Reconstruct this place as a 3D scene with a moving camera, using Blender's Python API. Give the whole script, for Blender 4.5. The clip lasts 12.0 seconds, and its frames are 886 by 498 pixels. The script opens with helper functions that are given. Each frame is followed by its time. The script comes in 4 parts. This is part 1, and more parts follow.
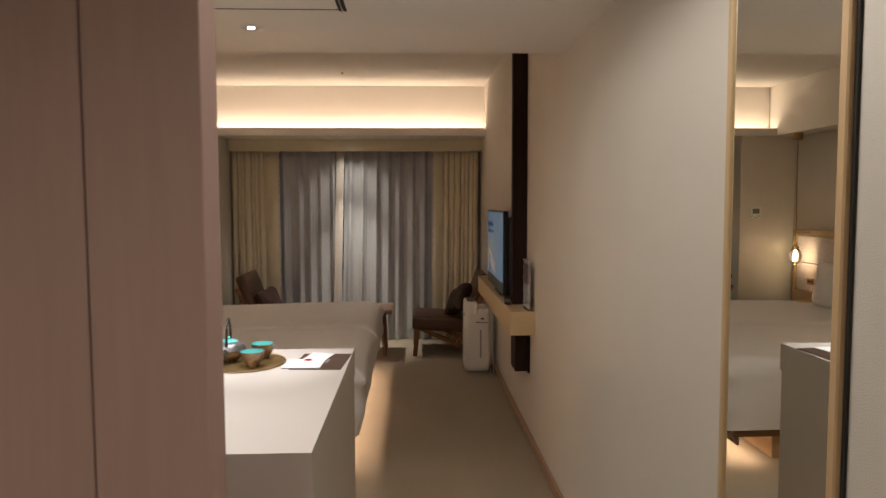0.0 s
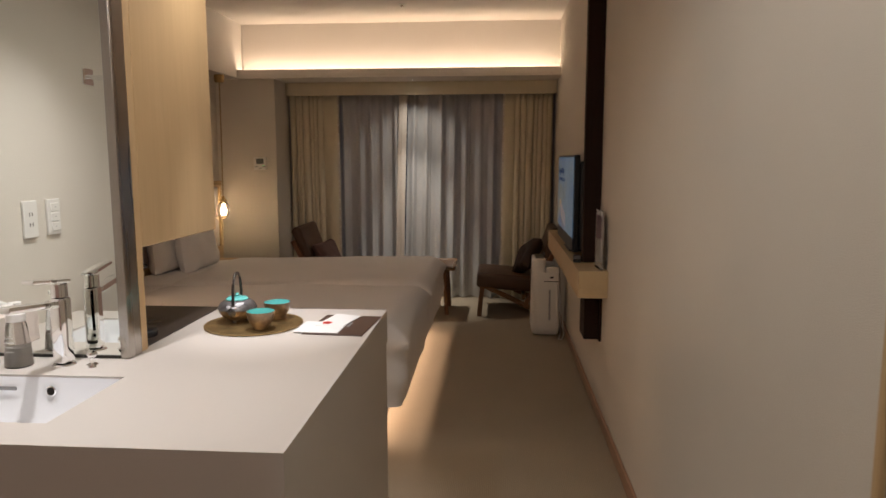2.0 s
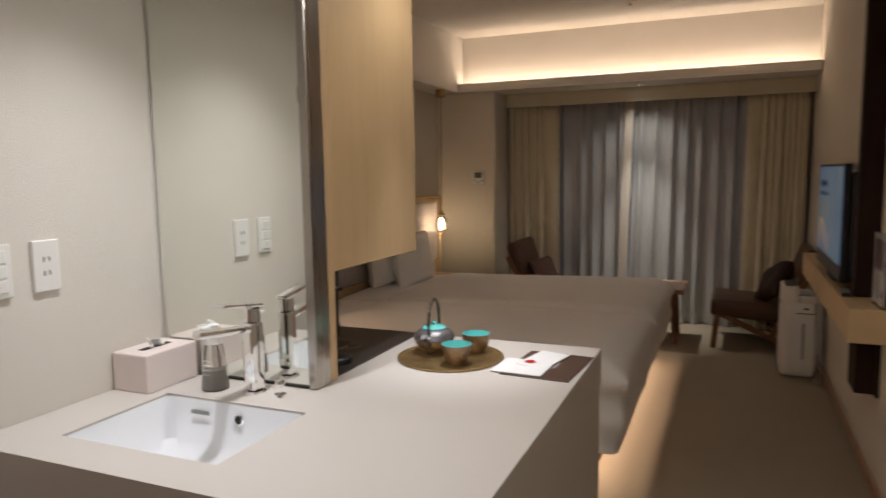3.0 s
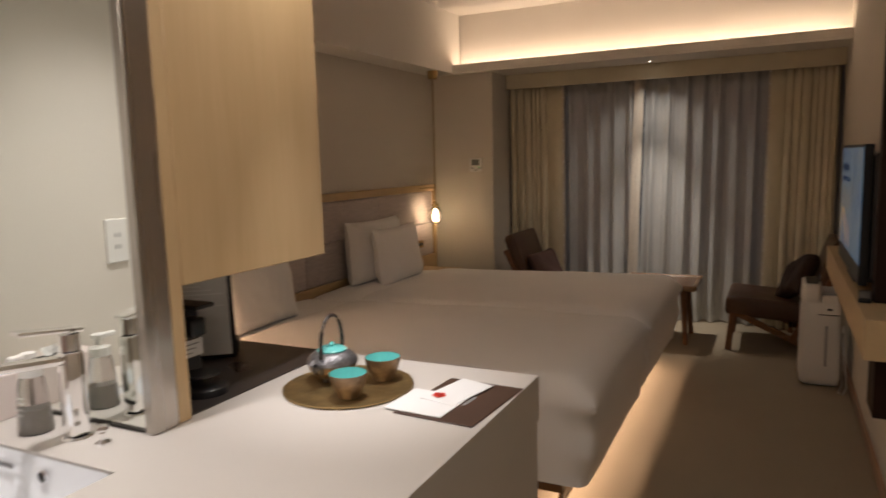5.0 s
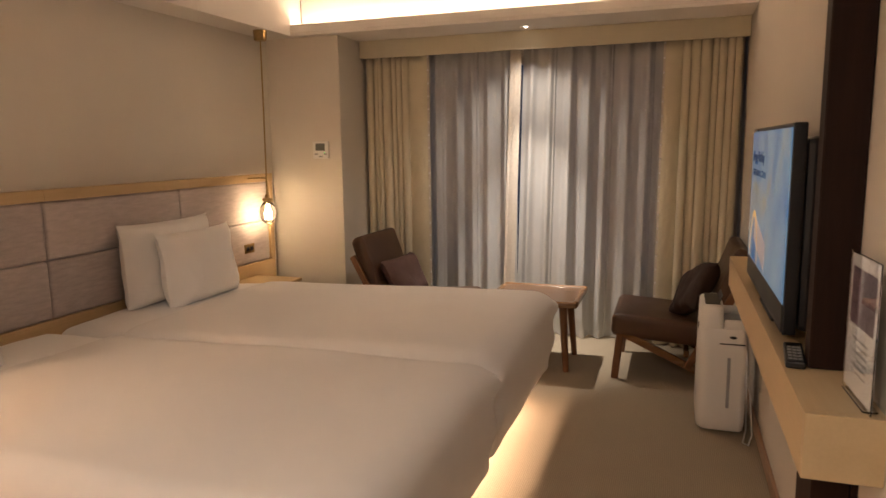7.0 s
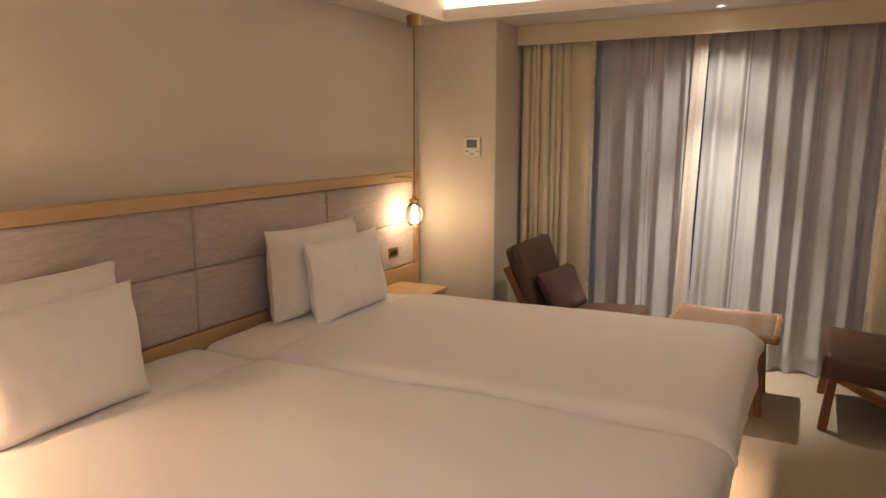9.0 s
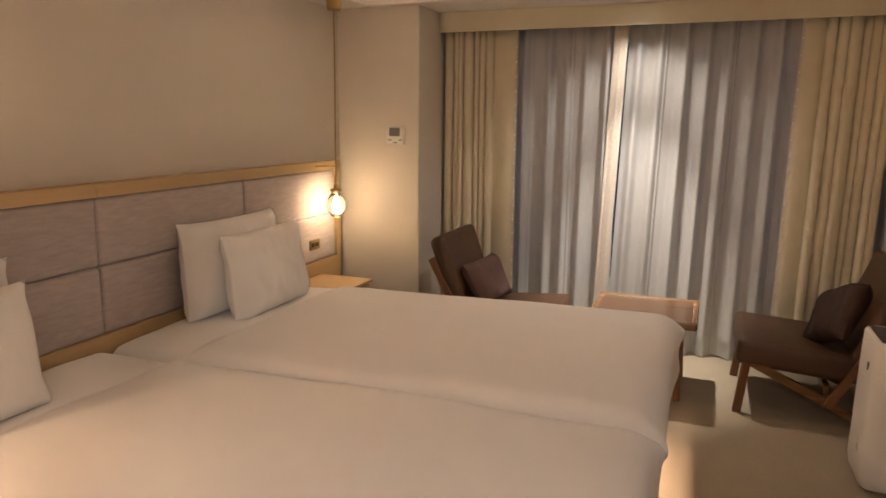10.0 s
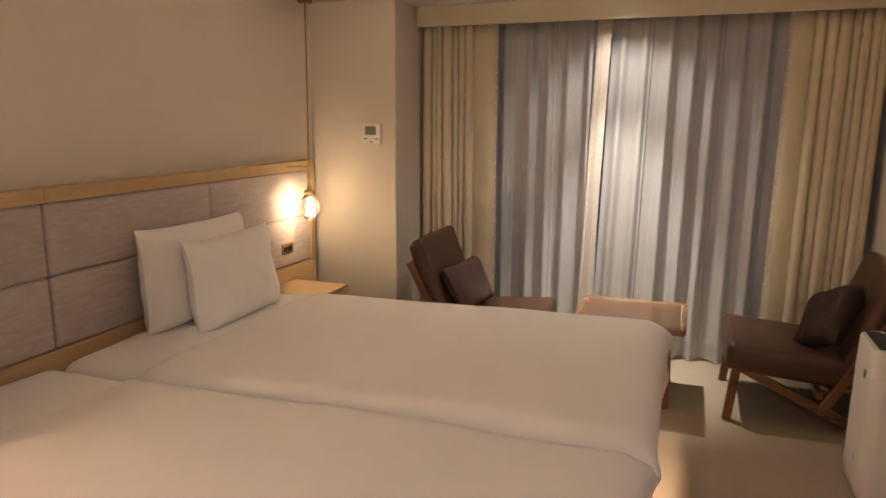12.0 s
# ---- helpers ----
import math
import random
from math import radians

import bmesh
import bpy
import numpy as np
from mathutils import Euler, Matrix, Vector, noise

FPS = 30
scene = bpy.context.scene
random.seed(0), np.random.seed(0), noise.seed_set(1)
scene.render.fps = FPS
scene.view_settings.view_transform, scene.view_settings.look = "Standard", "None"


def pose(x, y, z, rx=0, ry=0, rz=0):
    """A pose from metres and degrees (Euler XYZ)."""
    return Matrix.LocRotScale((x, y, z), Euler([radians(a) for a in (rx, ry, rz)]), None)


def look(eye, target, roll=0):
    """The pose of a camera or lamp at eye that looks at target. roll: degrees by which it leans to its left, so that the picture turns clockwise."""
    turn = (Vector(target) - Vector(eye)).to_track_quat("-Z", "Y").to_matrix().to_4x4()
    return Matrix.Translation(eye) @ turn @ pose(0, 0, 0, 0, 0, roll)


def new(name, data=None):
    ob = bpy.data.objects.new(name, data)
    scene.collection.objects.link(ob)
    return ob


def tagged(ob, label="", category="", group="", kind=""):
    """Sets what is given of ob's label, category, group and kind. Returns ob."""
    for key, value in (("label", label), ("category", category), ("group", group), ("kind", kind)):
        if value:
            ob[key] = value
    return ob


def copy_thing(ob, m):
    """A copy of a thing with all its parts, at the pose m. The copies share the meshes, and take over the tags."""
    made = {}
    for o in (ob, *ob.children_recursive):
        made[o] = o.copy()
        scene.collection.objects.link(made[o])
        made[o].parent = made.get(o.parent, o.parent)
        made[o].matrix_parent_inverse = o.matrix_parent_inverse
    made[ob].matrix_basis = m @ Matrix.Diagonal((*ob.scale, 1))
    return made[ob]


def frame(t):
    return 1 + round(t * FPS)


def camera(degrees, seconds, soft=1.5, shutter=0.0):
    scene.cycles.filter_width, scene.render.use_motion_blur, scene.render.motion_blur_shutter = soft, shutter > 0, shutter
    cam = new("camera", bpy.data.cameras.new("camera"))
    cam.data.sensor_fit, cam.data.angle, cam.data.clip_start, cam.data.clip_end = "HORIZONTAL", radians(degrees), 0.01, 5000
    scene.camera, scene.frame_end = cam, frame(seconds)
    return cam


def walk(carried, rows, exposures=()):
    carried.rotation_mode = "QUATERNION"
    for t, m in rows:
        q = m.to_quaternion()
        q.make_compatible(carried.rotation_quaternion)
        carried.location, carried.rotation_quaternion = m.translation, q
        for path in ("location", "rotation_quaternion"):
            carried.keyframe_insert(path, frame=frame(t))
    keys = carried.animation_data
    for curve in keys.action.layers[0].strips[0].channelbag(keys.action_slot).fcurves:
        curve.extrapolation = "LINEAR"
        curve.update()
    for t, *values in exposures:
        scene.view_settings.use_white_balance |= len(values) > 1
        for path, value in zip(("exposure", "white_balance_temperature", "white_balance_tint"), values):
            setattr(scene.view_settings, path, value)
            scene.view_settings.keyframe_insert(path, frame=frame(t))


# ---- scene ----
cam = camera(65.8, 12.0, shutter=0.2)
PATH = [
    (0, (0.302, 0.178, 1.456), (0.384, 2.172, 1.321), -0.2),
    (0.5, (0.409, 0.395, 1.427), (0.46, 2.385, 1.232), -0.3),
    (1, (0.438, 0.47, 1.411), (0.453, 2.455, 1.167), -0.1),
    (1.5, (0.448, 0.529, 1.391), (0.421, 2.512, 1.127), -0.0),
    (2, (0.437, 0.677, 1.379), (0.284, 2.654, 1.118), -0.1),
    (2.5, (0.421, 0.867, 1.412), (0.025, 2.814, 1.178), -0.5),
    (3, (0.41, 0.989, 1.389), (-0.366, 2.819, 1.167), -0.9),
    (3.2, (0.431, 1.041, 1.392), (-0.527, 2.782, 1.165), -0.9),
    (4.8, (0.566, 1.4, 1.374), (-0.438, 3.111, 1.12), -1.4),
    (5, (0.578, 1.506, 1.38), (-0.295, 3.288, 1.125), -1.6),
    (5.5, (0.591, 1.798, 1.388), (-0.025, 3.683, 1.128), -1.9),
    (6, (0.605, 2.104, 1.383), (0.081, 4.015, 1.106), -1.4),
    (6.5, (0.605, 2.37, 1.363), (0.066, 4.274, 1.071), -0.9),
    (7, (0.594, 2.649, 1.352), (-0.041, 4.522, 1.056), -0.8),
    (7.5, (0.566, 2.852, 1.347), (-0.273, 4.642, 1.043), -0.7),
    (7.7, (0.547, 2.927, 1.334), (-0.4, 4.661, 1.024), -0.2),
    (9.3, (0.081, 2.995, 1.437), (-0.831, 4.741, 1.093), 0.0),
    (9.5, (0.06, 3.007, 1.433), (-0.785, 4.785, 1.079), 0.3),
    (10, (0.088, 3.043, 1.433), (-0.623, 4.875, 1.064), 0.5),
    (10.5, (0.161, 3.163, 1.414), (-0.369, 5.059, 1.064), 0.6),
    (11, (0.197, 3.236, 1.426), (-0.271, 5.149, 1.079), 0.4),
    (11.5, (0.182, 3.233, 1.43), (-0.365, 5.123, 1.073), 0.1),
    (12, (0.054, 3.203, 1.434), (-0.611, 5.051, 1.059), 0.3),
]
walk(cam, [(t, look(eye, target, roll)) for t, eye, target, roll in PATH],
     [(0, 1.22, 6650, 11), (1, 1.14, 6700, 12.5), (2.0, 0.97, 6750, 12.5), (3, 0.82, 6450, 10), (5, 0.83, 6900, 13), (5.5, 1.10, 7400, 17), (6.5, 1.74, 7450, 18), (7.5, 2.05, 7050, 15), (9.5, 2.12, 7000, 15), (12, 2.10, 7000, 15)])

# ---- light ----
def lamp(name, kind, m, energy, colour, **more):
    data = bpy.data.lights.new(name, kind)
    data.energy, data.color = energy, colour
    if kind == "AREA":
        data.shape, data.size, data.size_y = "RECTANGLE", more["size"], more["size_y"]
        data.spread = radians(more.get("spread", 180))
    else:
        data.shadow_soft_size = more.get("radius", 0.03)
    if kind == "SPOT":
        data.spot_size, data.spot_blend = radians(more["cone"]), more.get("blend", 0.6)
    ob = new(name, data)
    ob.matrix_world = m
    return ob


WHITE = (1.0, 0.96, 0.90)
WARM, SOFT, COOL = (1.0, 0.66, 0.43), (1.0, 0.73, 0.54), (1.0, 0.93, 0.84)
CRISP, SOFTWHITE = (0.97, 0.97, 1.0), (1.0, 0.95, 0.88)
world = bpy.data.worlds.new("night")
world.use_nodes = True
world.node_tree.nodes["Background"].inputs[0].default_value = (0.02, 0.03, 0.06, 1)
world.node_tree.nodes["Background"].inputs[1].default_value = 0.3
scene.world = world
lamp("cove_strip_light", "AREA", pose(-0.46, 6.945, 2.137, 176, 0, 0), 1.9, SOFT, size=2.85, size_y=0.03, spread=180)
lamp("bed_strip_light", "AREA", pose(-0.20, 4.96, 0.146, 0, -34, 0), 3.8, SOFT, size=0.012, size_y=2.24)
lamp("window_downlight_core", "SPOT", look((-0.345, 7.13, 2.08), (-0.33, 7.12, 0)), 50, SOFTWHITE, cone=56, blend=1.0, radius=0.02)
lamp("window_downlight_spill", "SPOT", look((-0.345, 7.13, 2.08), (-0.345, 7.13, 0)), 6, SOFTWHITE, cone=126, blend=1.0, radius=0.02)
lamp("counter_downlight_beam", "SPOT", look((-0.34, 2.97, 2.135), (-0.34, 2.97, 0)), 29, CRISP, cone=44, blend=1.0, radius=0.03)
lamp("counter_downlight_spill", "SPOT", look((-0.34, 2.97, 2.135), (-0.34, 2.97, 0)), 5, WHITE, cone=152, blend=0.7, radius=0.03)
lamp("basin_downlight_beam", "SPOT", look((-0.66, 2.17, 2.135), (-0.66, 2.17, 0)), 25, CRISP, cone=105, blend=1.0, radius=0.03)
lamp("mirror_downlight_beam", "SPOT", look((0.55, 1.30, 2.135), (0.55, 1.30, 0)), 4.6, WHITE, cone=176, blend=0.35, radius=0.03)
# added fill lamp that brightens the east wall and the cupboard side
lamp("entry_fill_beam", "SPOT", look((0.03, 2.02, 2.135), (0.03, 2.02, 0)), 6.8, WHITE, cone=176, blend=0.35, radius=0.03)
lamp("hall_downlight_beam", "SPOT", look((0.12, -0.10, 2.135), (0.12, -0.10, 0)), 18, COOL, cone=155, blend=1.0, radius=0.04)
for y_, watts in ((6.611, 0.12), (3.48, 5.5)):
    lamp("pendant_bulb_light", "POINT", pose(-1.984, y_, 0.930), watts, WARM, radius=0.018)


# ---- materials ----
def material(name, colour, rough=0.6, metal=0.0, vary=0.08, size=6.0, bump=0.05, fine=120.0, stretch=(1, 1, 1), colour2=None,
             glow=0.0, coat=0.0, sheen=0.0, transmission=0.0, spec=0.5, random_vary=0.0, thin=0.0, weave=0.0):
    """A surface with variation at two scales: broad tone and fine grain."""
    m = bpy.data.materials.new(name)
    m.use_nodes = True
    n, l = m.node_tree.nodes, m.node_tree.links
    b = n["Principled BSDF"]
    tc, mp = n.new("ShaderNodeTexCoord"), n.new("ShaderNodeMapping")
    mp.inputs["Scale"].default_value = stretch
    l.new(tc.outputs["Object"], mp.inputs["Vector"])
    big, small = n.new("ShaderNodeTexNoise"), n.new("ShaderNodeTexNoise")
    big.inputs["Scale"].default_value, small.inputs["Scale"].default_value = size, fine
    big.inputs["Detail"].default_value, small.inputs["Detail"].default_value = 5, 3
    l.new(mp.outputs[0], big.inputs["Vector"])
    l.new(mp.outputs[0], small.inputs["Vector"])
    ramp = n.new("ShaderNodeValToRGB")
    other = colour2 or tuple(c * (1 - 2 * vary) for c in colour)
    ramp.color_ramp.elements[0].position, ramp.color_ramp.elements[1].position = 0.3, 0.7
    ramp.color_ramp.elements[0].color, ramp.color_ramp.elements[1].color = (*other, 1), (*colour, 1)
    mix = n.new("ShaderNodeMix")
    mix.inputs[0].default_value = 0.35
    l.new(big.outputs[0], mix.inputs[2])
    l.new(small.outputs[0], mix.inputs[3])
    l.new(mix.outputs[0], ramp.inputs[0])
    base = ramp.outputs[0]
    if random_vary:
        info, hsv, ma = n.new("ShaderNodeObjectInfo"), n.new("ShaderNodeHueSaturation"), n.new("ShaderNodeMapRange")
        ma.inputs[3].default_value, ma.inputs[4].default_value = 1 - random_vary, 1 + random_vary
        l.new(info.outputs["Random"], ma.inputs[0])
        l.new(ma.outputs[0], hsv.inputs["Value"])
        l.new(base, hsv.inputs["Color"])
        base = hsv.outputs[0]
    l.new(base, b.inputs["Base Color"])
    b.inputs["Roughness"].default_value, b.inputs["Metallic"].default_value = rough, metal
    b.inputs["Specular IOR Level"].default_value = spec
    b.inputs["Coat Weight"].default_value, b.inputs["Sheen Weight"].default_value = coat, sheen
    b.inputs["Transmission Weight"].default_value = transmission
    if rough > 0.08 and transmission == 0:
        rr = n.new("ShaderNodeMapRange")
        rr.inputs[3].default_value, rr.inputs[4].default_value = max(0.03, rough - 0.07), min(1, rough + 0.07)
        l.new(big.outputs[0], rr.inputs[0])
        l.new(rr.outputs[0], b.inputs["Roughness"])
    if bump:
        bp = n.new("ShaderNodeBump")
        bp.inputs["Strength"].default_value, bp.inputs["Distance"].default_value = min(1, bump * 4), 0.002
        l.new(small.outputs[0], bp.inputs["Height"])
        l.new(bp.outputs[0], b.inputs["Normal"])
    if glow:
        b.inputs["Emission Color"].default_value, b.inputs["Emission Strength"].default_value = (*colour, 1), glow
    if thin:
        tr, ms = n.new("ShaderNodeBsdfTranslucent"), n.new("ShaderNodeMixShader")
        l.new(base, tr.inputs[0])
        ms.inputs[0].default_value = thin
        l.new(b.outputs[0], ms.inputs[1])
        l.new(tr.outputs[0], ms.inputs[2])
        l.new(ms.outputs[0], n["Material Output"].inputs[0])
        if weave:
            # open weave: a share of the light passes straight between the threads
            hole, mh = n.new("ShaderNodeBsdfTransparent"), n.new("ShaderNodeMixShader")
            mh.inputs[0].default_value = weave
            l.new(ms.outputs[0], mh.inputs[1])
            l.new(hole.outputs[0], mh.inputs[2])
            l.new(mh.outputs[0], n["Material Output"].inputs[0])
    return m


def ribbed(name, colour, pitch, axis, dark=0.8, depth=0.003, rough=0.9):
    """A woven surface with ribs along one axis and flecks between them."""
    m = material(name, colour, rough, vary=0.05, size=3, bump=0, fine=300)
    n, l = m.node_tree.nodes, m.node_tree.links
    b = n["Principled BSDF"]
    tc, wave, noise_, add = n.new("ShaderNodeTexCoord"), n.new("ShaderNodeTexWave"), n.new("ShaderNodeTexNoise"), n.new("ShaderNodeMath")
    wave.bands_direction = axis
    wave.inputs["Scale"].default_value = 0.314 / pitch
    wave.inputs["Distortion"].default_value = 5.0
    wave.inputs["Detail Scale"].default_value = 9
    noise_.inputs["Scale"].default_value = 260
    l.new(tc.outputs["Object"], wave.inputs["Vector"])
    l.new(tc.outputs["Object"], noise_.inputs["Vector"])
    add.operation = "ADD"
    l.new(wave.outputs["Fac"], add.inputs[0])
    l.new(noise_.outputs[0], add.inputs[1])
    bp = n.new("ShaderNodeBump")
    bp.inputs["Strength"].default_value, bp.inputs["Distance"].default_value = 0.6, depth
    l.new(add.outputs[0], bp.inputs["Height"])
    l.new(bp.outputs[0], b.inputs["Normal"])
    old = b.inputs["Base Color"].links[0].from_socket
    mul, mr = n.new("ShaderNodeMix"), n.new("ShaderNodeMapRange")
    mul.data_type, mul.blend_type = "RGBA", "MULTIPLY"
    mul.inputs[0].default_value = 1
    mr.inputs[2].default_value = 2.0
    mr.inputs[3].default_value, mr.inputs[4].default_value = dark, 1.0
    l.new(add.outputs[0], mr.inputs[0])
    l.new(old, mul.inputs[6])
    l.new(mr.outputs[0], mul.inputs[7])
    l.new(mul.outputs[2], b.inputs["Base Color"])
    return m


def wood(name, light, dark, along, rough=0.45, scale=14.0, coat=0.0, random_vary=0.0):
    stretch = {"X": (0.06, 1, 1), "Y": (1, 0.06, 1), "Z": (1, 1, 0.06)}[along]
    return material(name, light, rough, size=scale, fine=scale * 9, stretch=stretch, colour2=dark, bump=0.02, coat=coat, random_vary=random_vary)


M_WALL = material("wallpaper", (0.725, 0.675, 0.60), 0.85, vary=0.03, size=2, bump=0.2, fine=360)
M_CEIL = material("ceiling_paint", (0.82, 0.78, 0.73), 0.9, vary=0.02, size=2, bump=0.05, fine=300)
M_CARPET = ribbed("carpet", (0.53, 0.435, 0.31), 0.008, "X", 0.55)
M_OAK_Z = wood("oak_upright", (0.63, 0.445, 0.25), (0.55, 0.375, 0.20), "Z")
M_OAK_Y = wood("oak_along", (0.60, 0.42, 0.23), (0.50, 0.34, 0.17), "Y")
M_OAK_X = wood("oak_across", (0.58, 0.41, 0.22), (0.50, 0.34, 0.17), "X")
M_MAPLE = wood("maple", (0.66, 0.50, 0.30), (0.58, 0.43, 0.25), "Y")
M_PINK = wood("rose_oak_panel", (0.50, 0.34, 0.295), (0.42, 0.28, 0.24), "Z", 0.55, 9)
M_BASE = wood("baseboard_wood", (0.42, 0.26, 0.17), (0.36, 0.22, 0.14), "Y")
M_DARKWOOD = wood("wenge", (0.030, 0.014, 0.009), (0.018, 0.008, 0.006), "Z", 0.6)
M_DARKWOOD.node_tree.nodes["Principled BSDF"].inputs["Specular IOR Level"].default_value = 0.15
M_WALNUT = wood("walnut", (0.21, 0.100, 0.036), (0.13, 0.055, 0.020), "X", 0.26, 12, 0.2)
M_TABLERIM = wood("pale_walnut_rim", (0.24, 0.12, 0.048), (0.17, 0.085, 0.033), "X", 0.26, 12, 0.2)
M_TABLETOP = wood("dark_walnut_top", (0.14, 0.068, 0.027), (0.09, 0.042, 0.017), "X", 0.30, 12, 0.2)
M_WALNUT_Z = wood("walnut_leg", (0.22, 0.090, 0.032), (0.13, 0.050, 0.018), "Z", 0.35, 12, 0.2)
M_STONE = material("white_solid_surface", (0.63, 0.585, 0.54), 0.38, vary=0.015, size=3, bump=0.0)
M_BOXPANEL = material("white_laminate", (0.70, 0.64, 0.57), 0.5, vary=0.02, size=3, bump=0.02)
M_CERAMIC = material("ceramic", (0.85, 0.86, 0.88), 0.08, vary=0.0, bump=0, coat=0.5)
M_CHROME = material("chrome", (0.96, 0.96, 0.97), 0.05, 1.0, vary=0.02, bump=0)
M_STEEL = material("brushed_steel", (0.52, 0.48, 0.44), 0.28, 1.0, vary=0.06, size=20, stretch=(1, 1, 0.03), bump=0.02)
M_MIRROR = material("mirror", (0.86, 0.88, 0.84), 0.0, 1.0, vary=0.0, bump=0)
M_DUVET = material("white_cotton", (0.80, 0.77, 0.745), 0.9, vary=0.02, size=4, bump=0.05, fine=500, sheen=0.2)
M_PILLOW = material("pillow_cotton", (0.90, 0.88, 0.86), 0.9, vary=0.02, size=6, bump=0.05, fine=500, sheen=0.2)
M_VELVET = material("grey_mauve_velour", (0.58, 0.505, 0.49), 0.9, vary=0.15, size=70, stretch=(1, 0.2, 1), bump=0.1, fine=420, sheen=0.35, random_vary=0.03)
M_DRAPE = material("cream_drape", (0.75, 0.69, 0.53), 0.85, vary=0.04, size=8, bump=0.06, fine=500, sheen=0.1)
M_SHEER = material("grey_sheer", (0.81, 0.81, 0.79), 0.85, vary=0.04, size=8, bump=0.05, fine=500, thin=0.2, weave=0.38)
M_HEM = material("cream_hem", (0.74, 0.67, 0.58), 0.85, vary=0.1, size=60, bump=0.1, fine=400)
M_LEATHER = material("brown_leatherette", (0.085, 0.040, 0.020), 0.38, spec=0.45, vary=0.08, size=12, bump=0.08, fine=260)
M_CUSHION = material("plum_velvet", (0.15, 0.09, 0.08), 0.8, spec=0.25, vary=0.14, size=14, bump=0.06, fine=300)
M_CUSHION_DARK = material("dark_brown_velvet", (0.045, 0.022, 0.014), 0.62, spec=0.3, vary=0.14, size=14, bump=0.06, fine=300)
M_WHITE = material("white_plastic", (0.80, 0.78, 0.74), 0.3, vary=0.01, bump=0)
M_BLACK = material("black_plastic", (0.012, 0.012, 0.014), 0.3, vary=0.05, bump=0)
M_GREY = material("grey_plastic", (0.35, 0.35, 0.35), 0.4, vary=0.04, bump=0)
M_LCD = material("lcd", (0.17, 0.175, 0.16), 0.2, vary=0.03, bump=0)
M_BRASS = material("aged_brass", (0.42, 0.29, 0.13), 0.35, 1.0, vary=0.12, size=30, bump=0.02)
M_TRAY = material("hammered_brass_tray", (0.50, 0.35, 0.16), 0.38, 0.9, vary=0.22, size=18, bump=0.1, fine=60)
M_PEWTER = material("cast_pewter", (0.30, 0.29, 0.30), 0.40, 0.7, vary=0.3, size=40, bump=0.25, fine=140)
M_TEAL = material("turquoise_enamel", (0.15, 0.62, 0.60), 0.25, vary=0.08, size=20, bump=0, coat=0.4)
M_CUP = material("bronze_glaze", (0.36, 0.25, 0.16), 0.35, 0.6, vary=0.25, size=40, bump=0.12, fine=120)
M_BROWNCARD = material("brown_card", (0.075, 0.038, 0.025), 0.45, vary=0.06, bump=0.02)
M_PAPER = material("white_paper", (0.84, 0.83, 0.82), 0.7, vary=0.02, bump=0.02)
M_RED = material("red_seal", (0.75, 0.05, 0.03), 0.6, vary=0.05, bump=0)
M_INK = material("grey_ink", (0.30, 0.29, 0.29), 0.7, vary=0.02, bump=0)
M_SMOKE = material("smoked_plastic", (0.78, 0.75, 0.71), 0.10, vary=0.03, bump=0, transmission=0.95)
M_GLASS = material("glass", (0.95, 0.95, 0.94), 0.0, vary=0.0, bump=0, transmission=1.0)
M_BULBGLOW = material("bulb_filament", (1.0, 0.78, 0.48), 0.5, vary=0, bump=0, glow=26)
M_REFLECTOR = material("satin_reflector", (0.75, 0.72, 0.66), 0.3, 0.7, vary=0.03, bump=0)
M_LEDGLOW = material("downlight_lens", (1.0, 0.93, 0.82), 0.5, vary=0, bump=0, glow=12)
M_STRIPGLOW = material("led_strip", (1.0, 0.84, 0.64), 0.5, vary=0, bump=0, glow=5)
M_SOAP = material("murky_soap", (0.60, 0.57, 0.52), 0.3, vary=0.1, size=30, bump=0, transmission=0.5)
# near-black colour standing in for the shade inside gaps, slots and holes
M_GAP = material("dark_gap_shade", (0.03, 0.025, 0.02), 0.8, vary=0.05, bump=0)


# ---- building helpers ----
def thing(name, at, label, category, group="", kind=""):
    ob = new(name)
    ob.location = at
    ob.empty_display_size = 0.1
    return tagged(ob, label, category, group, kind)


def finish(name, bm, mat, smooth=False):
    me = bpy.data.meshes.new(name)
    bmesh.ops.recalc_face_normals(bm, faces=bm.faces)
    bm.to_mesh(me)
    bm.free()
    me.materials.append(mat)
    if smooth:
        me.polygons.foreach_set("use_smooth", [True] * len(me.polygons))
        me.set_sharp_from_angle(angle=radians(40))
    return me


def part(name, bm, mat, parent=None, label="", smooth=False):
    """Links a bmesh, given in world places, as one mesh under a thing or under a part."""
    ob = new(name, finish(name, bm, mat, smooth))
    if parent is not None:
        ob.parent = parent
        ob.matrix_parent_inverse = Matrix.Translation(-parent.location)
    return tagged(ob, label)


def solo(name, bm, mat, label, category="", kind="", smooth=False, group=""):
    return tagged(part(name, bm, mat, None, "", smooth), label, category, group, kind)


